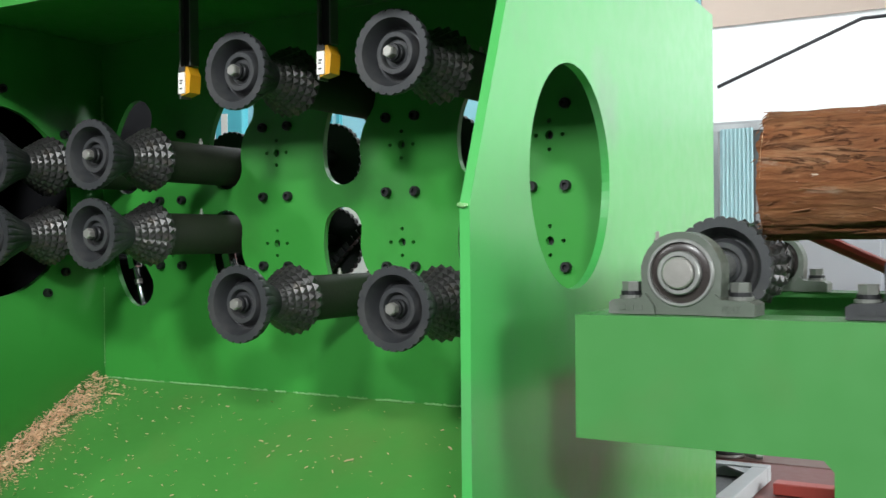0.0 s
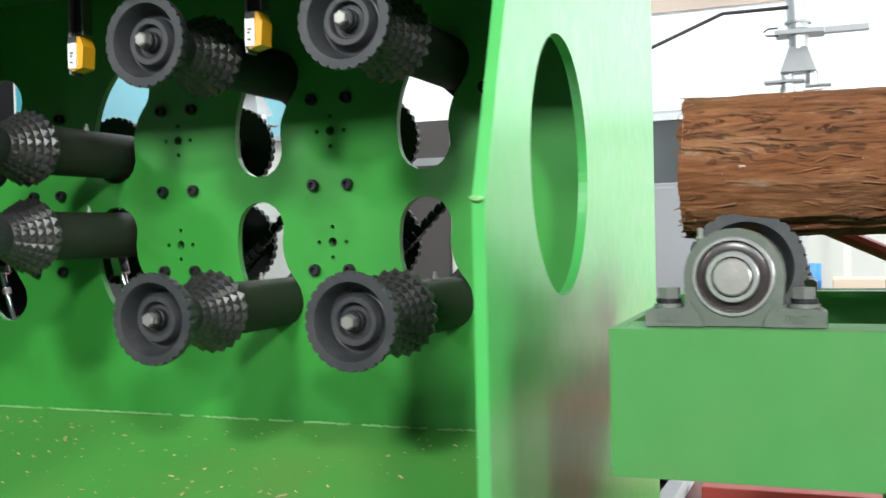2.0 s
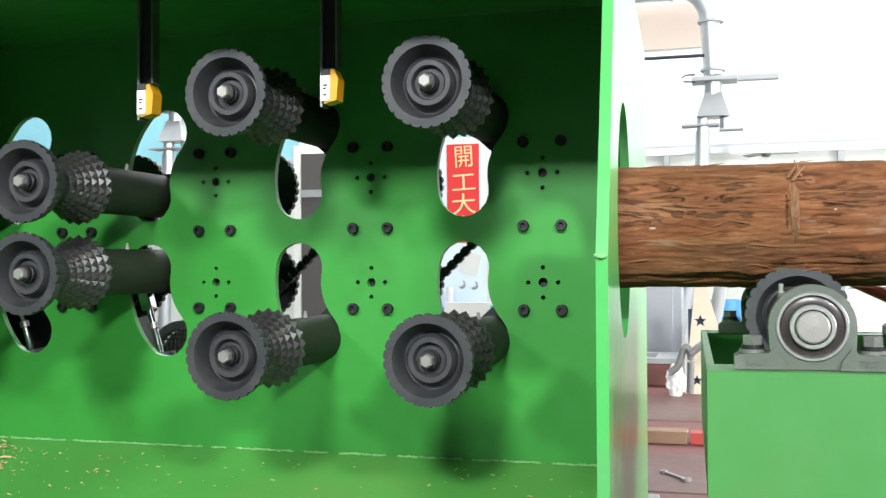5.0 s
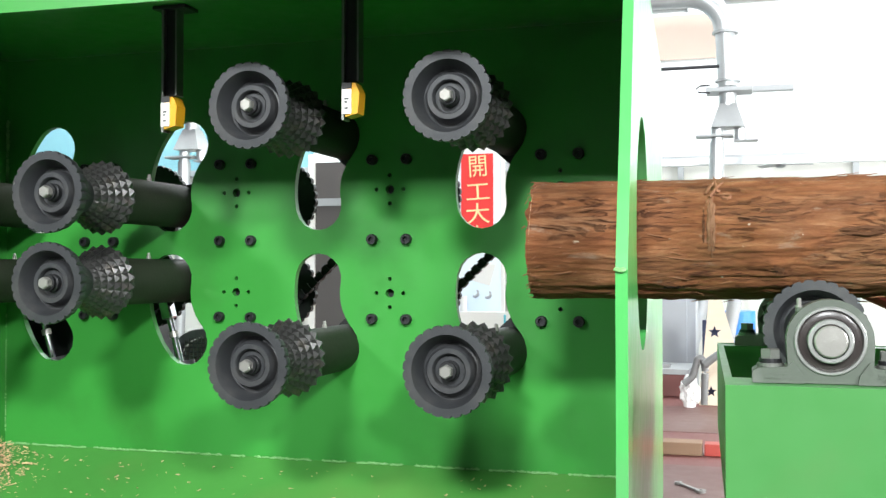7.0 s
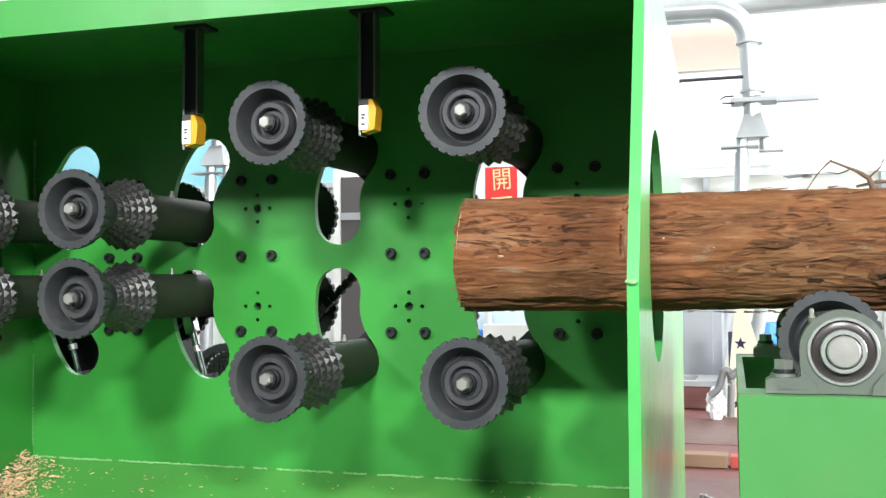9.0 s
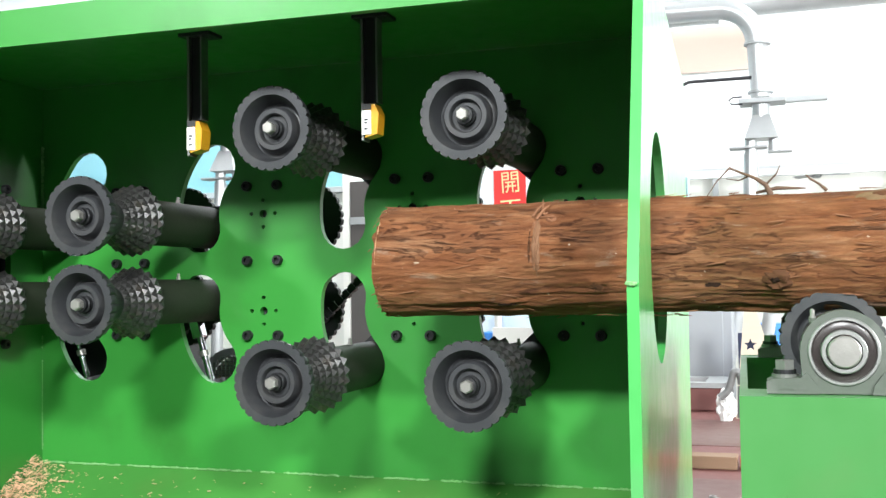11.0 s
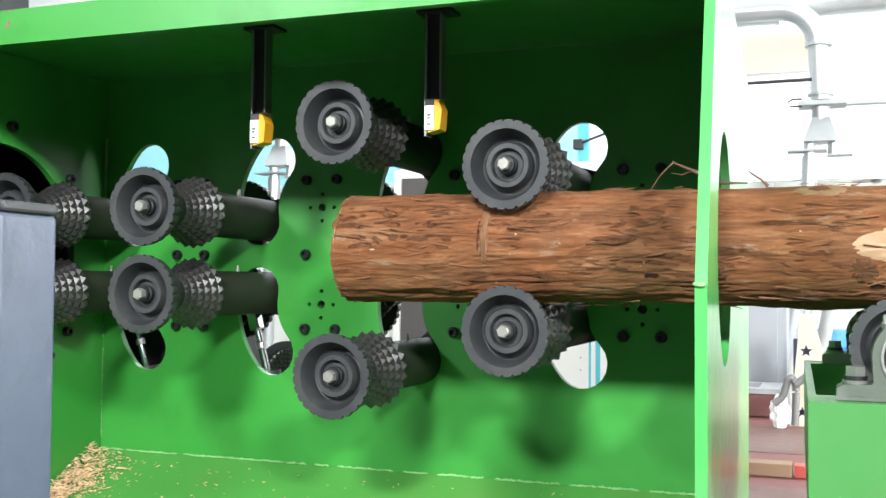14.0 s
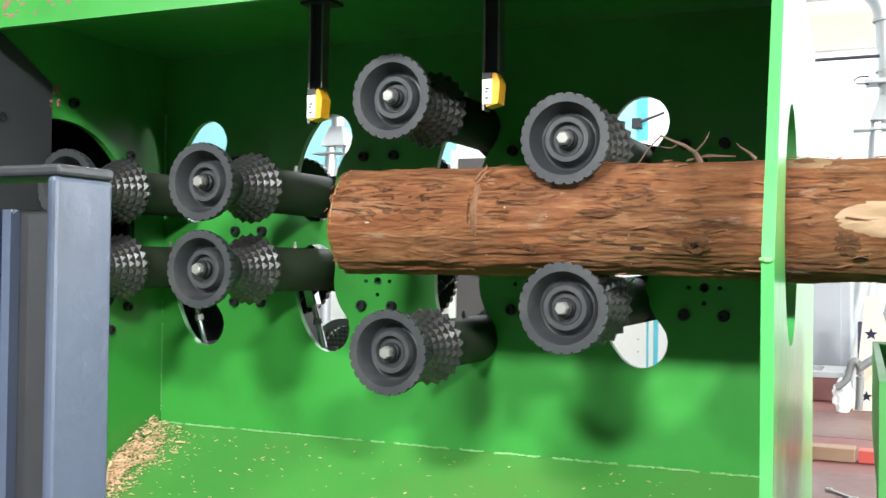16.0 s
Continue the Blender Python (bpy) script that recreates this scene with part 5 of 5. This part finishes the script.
# small ceiling fan far off
far_fan = tagged(empty("ceiling_fan", pose(0.642, 7.5, 2.161)), "pale three-bladed ceiling fan hanging far behind", "fan")
part("motor_hub", lathe([(-0.03, 0.0001), (-0.03, 0.03), (-0.015, 0.045), (0.02, 0.045), (0.03, 0.02)], 20), RAILGREY, far_fan, smooth=True).matrix_basis = pose(0, 0, 0, 90)
part("rod", tube_along([(0, 0, 0.02), (0, 0, H - 2.161)], 0.008, 8), WHITE, far_fan)
for a in (8, 128, 248):
    part("blade", box((0.03, -0.035, -0.004), (0.27, 0.035, 0.004), 0.002), RAILGREY, far_fan).matrix_basis = pose(0, 0, 0, 0, 0, a) @ pose(0, 0, 0, 12)


# ---- what moves ----
def arm_rows(k, s):
    x0, z0 = PIVOTS[k] + OPEN[0], ZC + s * (PZ + OPEN[1])
    x1, z1 = PIVOTS[k] + HELD[0], ZC + s * (PZ + HELD[1])
    rows = []
    for t, f in ((0, 0), (11.7, 0), (11.85, 0.10), (12.0, 0.42), (12.2, 0.80), (12.4, 1.0), (16, 1.0)):
        rows.append((t, pose(x0 + (x1 - x0) * f, 0, z0 + (z1 - z0) * f, 0, -34 * s * f, 0)))
    return rows


LOG_ROWS = [(0, 0.465, 1.284), (1, 0.3981, 1.284), (2, 0.3362, 1.284), (3, 0.2753, 1.284), (5.5, 0.1131, 1.286), (7, 0.0138, 1.287), (8, -0.0531, 1.287), (9, -0.12, 1.286), (11.5, -0.29, 1.283), (12.1, -0.3286, 1.284), (12.5, -0.357, 1.293), (13.5, -0.4087, 1.298), (14.5, -0.4614, 1.301), (15.3, -0.5062, 1.303), (16, -0.545, 1.304)]


def travel(t):
    for (a, xa, _), (b, xb, _) in zip(LOG_ROWS, LOG_ROWS[1:]):
        if t <= b:
            return 0.4650 - (xa + (xb - xa) * (t - a) / (b - a))
    return 0.4650 - LOG_ROWS[-1][1]


def motions():
    walk(log, [(t, pose(x, -0.288, z)) for t, x, z in LOG_ROWS])
    for s in (1, -1):
        arm, roller = arms[0, s]
        walk(arm, arm_rows(0, s))
        turn = math.degrees(1 / 0.045) * s
        start = travel(12.4)
        walk(roller, [(0, pose(0, 0, 0)), (12.4, pose(0, 0, 0))] + [(t / 2, pose(0, 0, 0, 0, (travel(t / 2) - start) * turn, 0)) for t in range(26, 33)])
    walk(feed_roller, [(t / 2, pose(0, 0, 0, 0, -travel(t / 2) * math.degrees(1 / 0.045), 0)) for t in range(0, 33)])


motions()
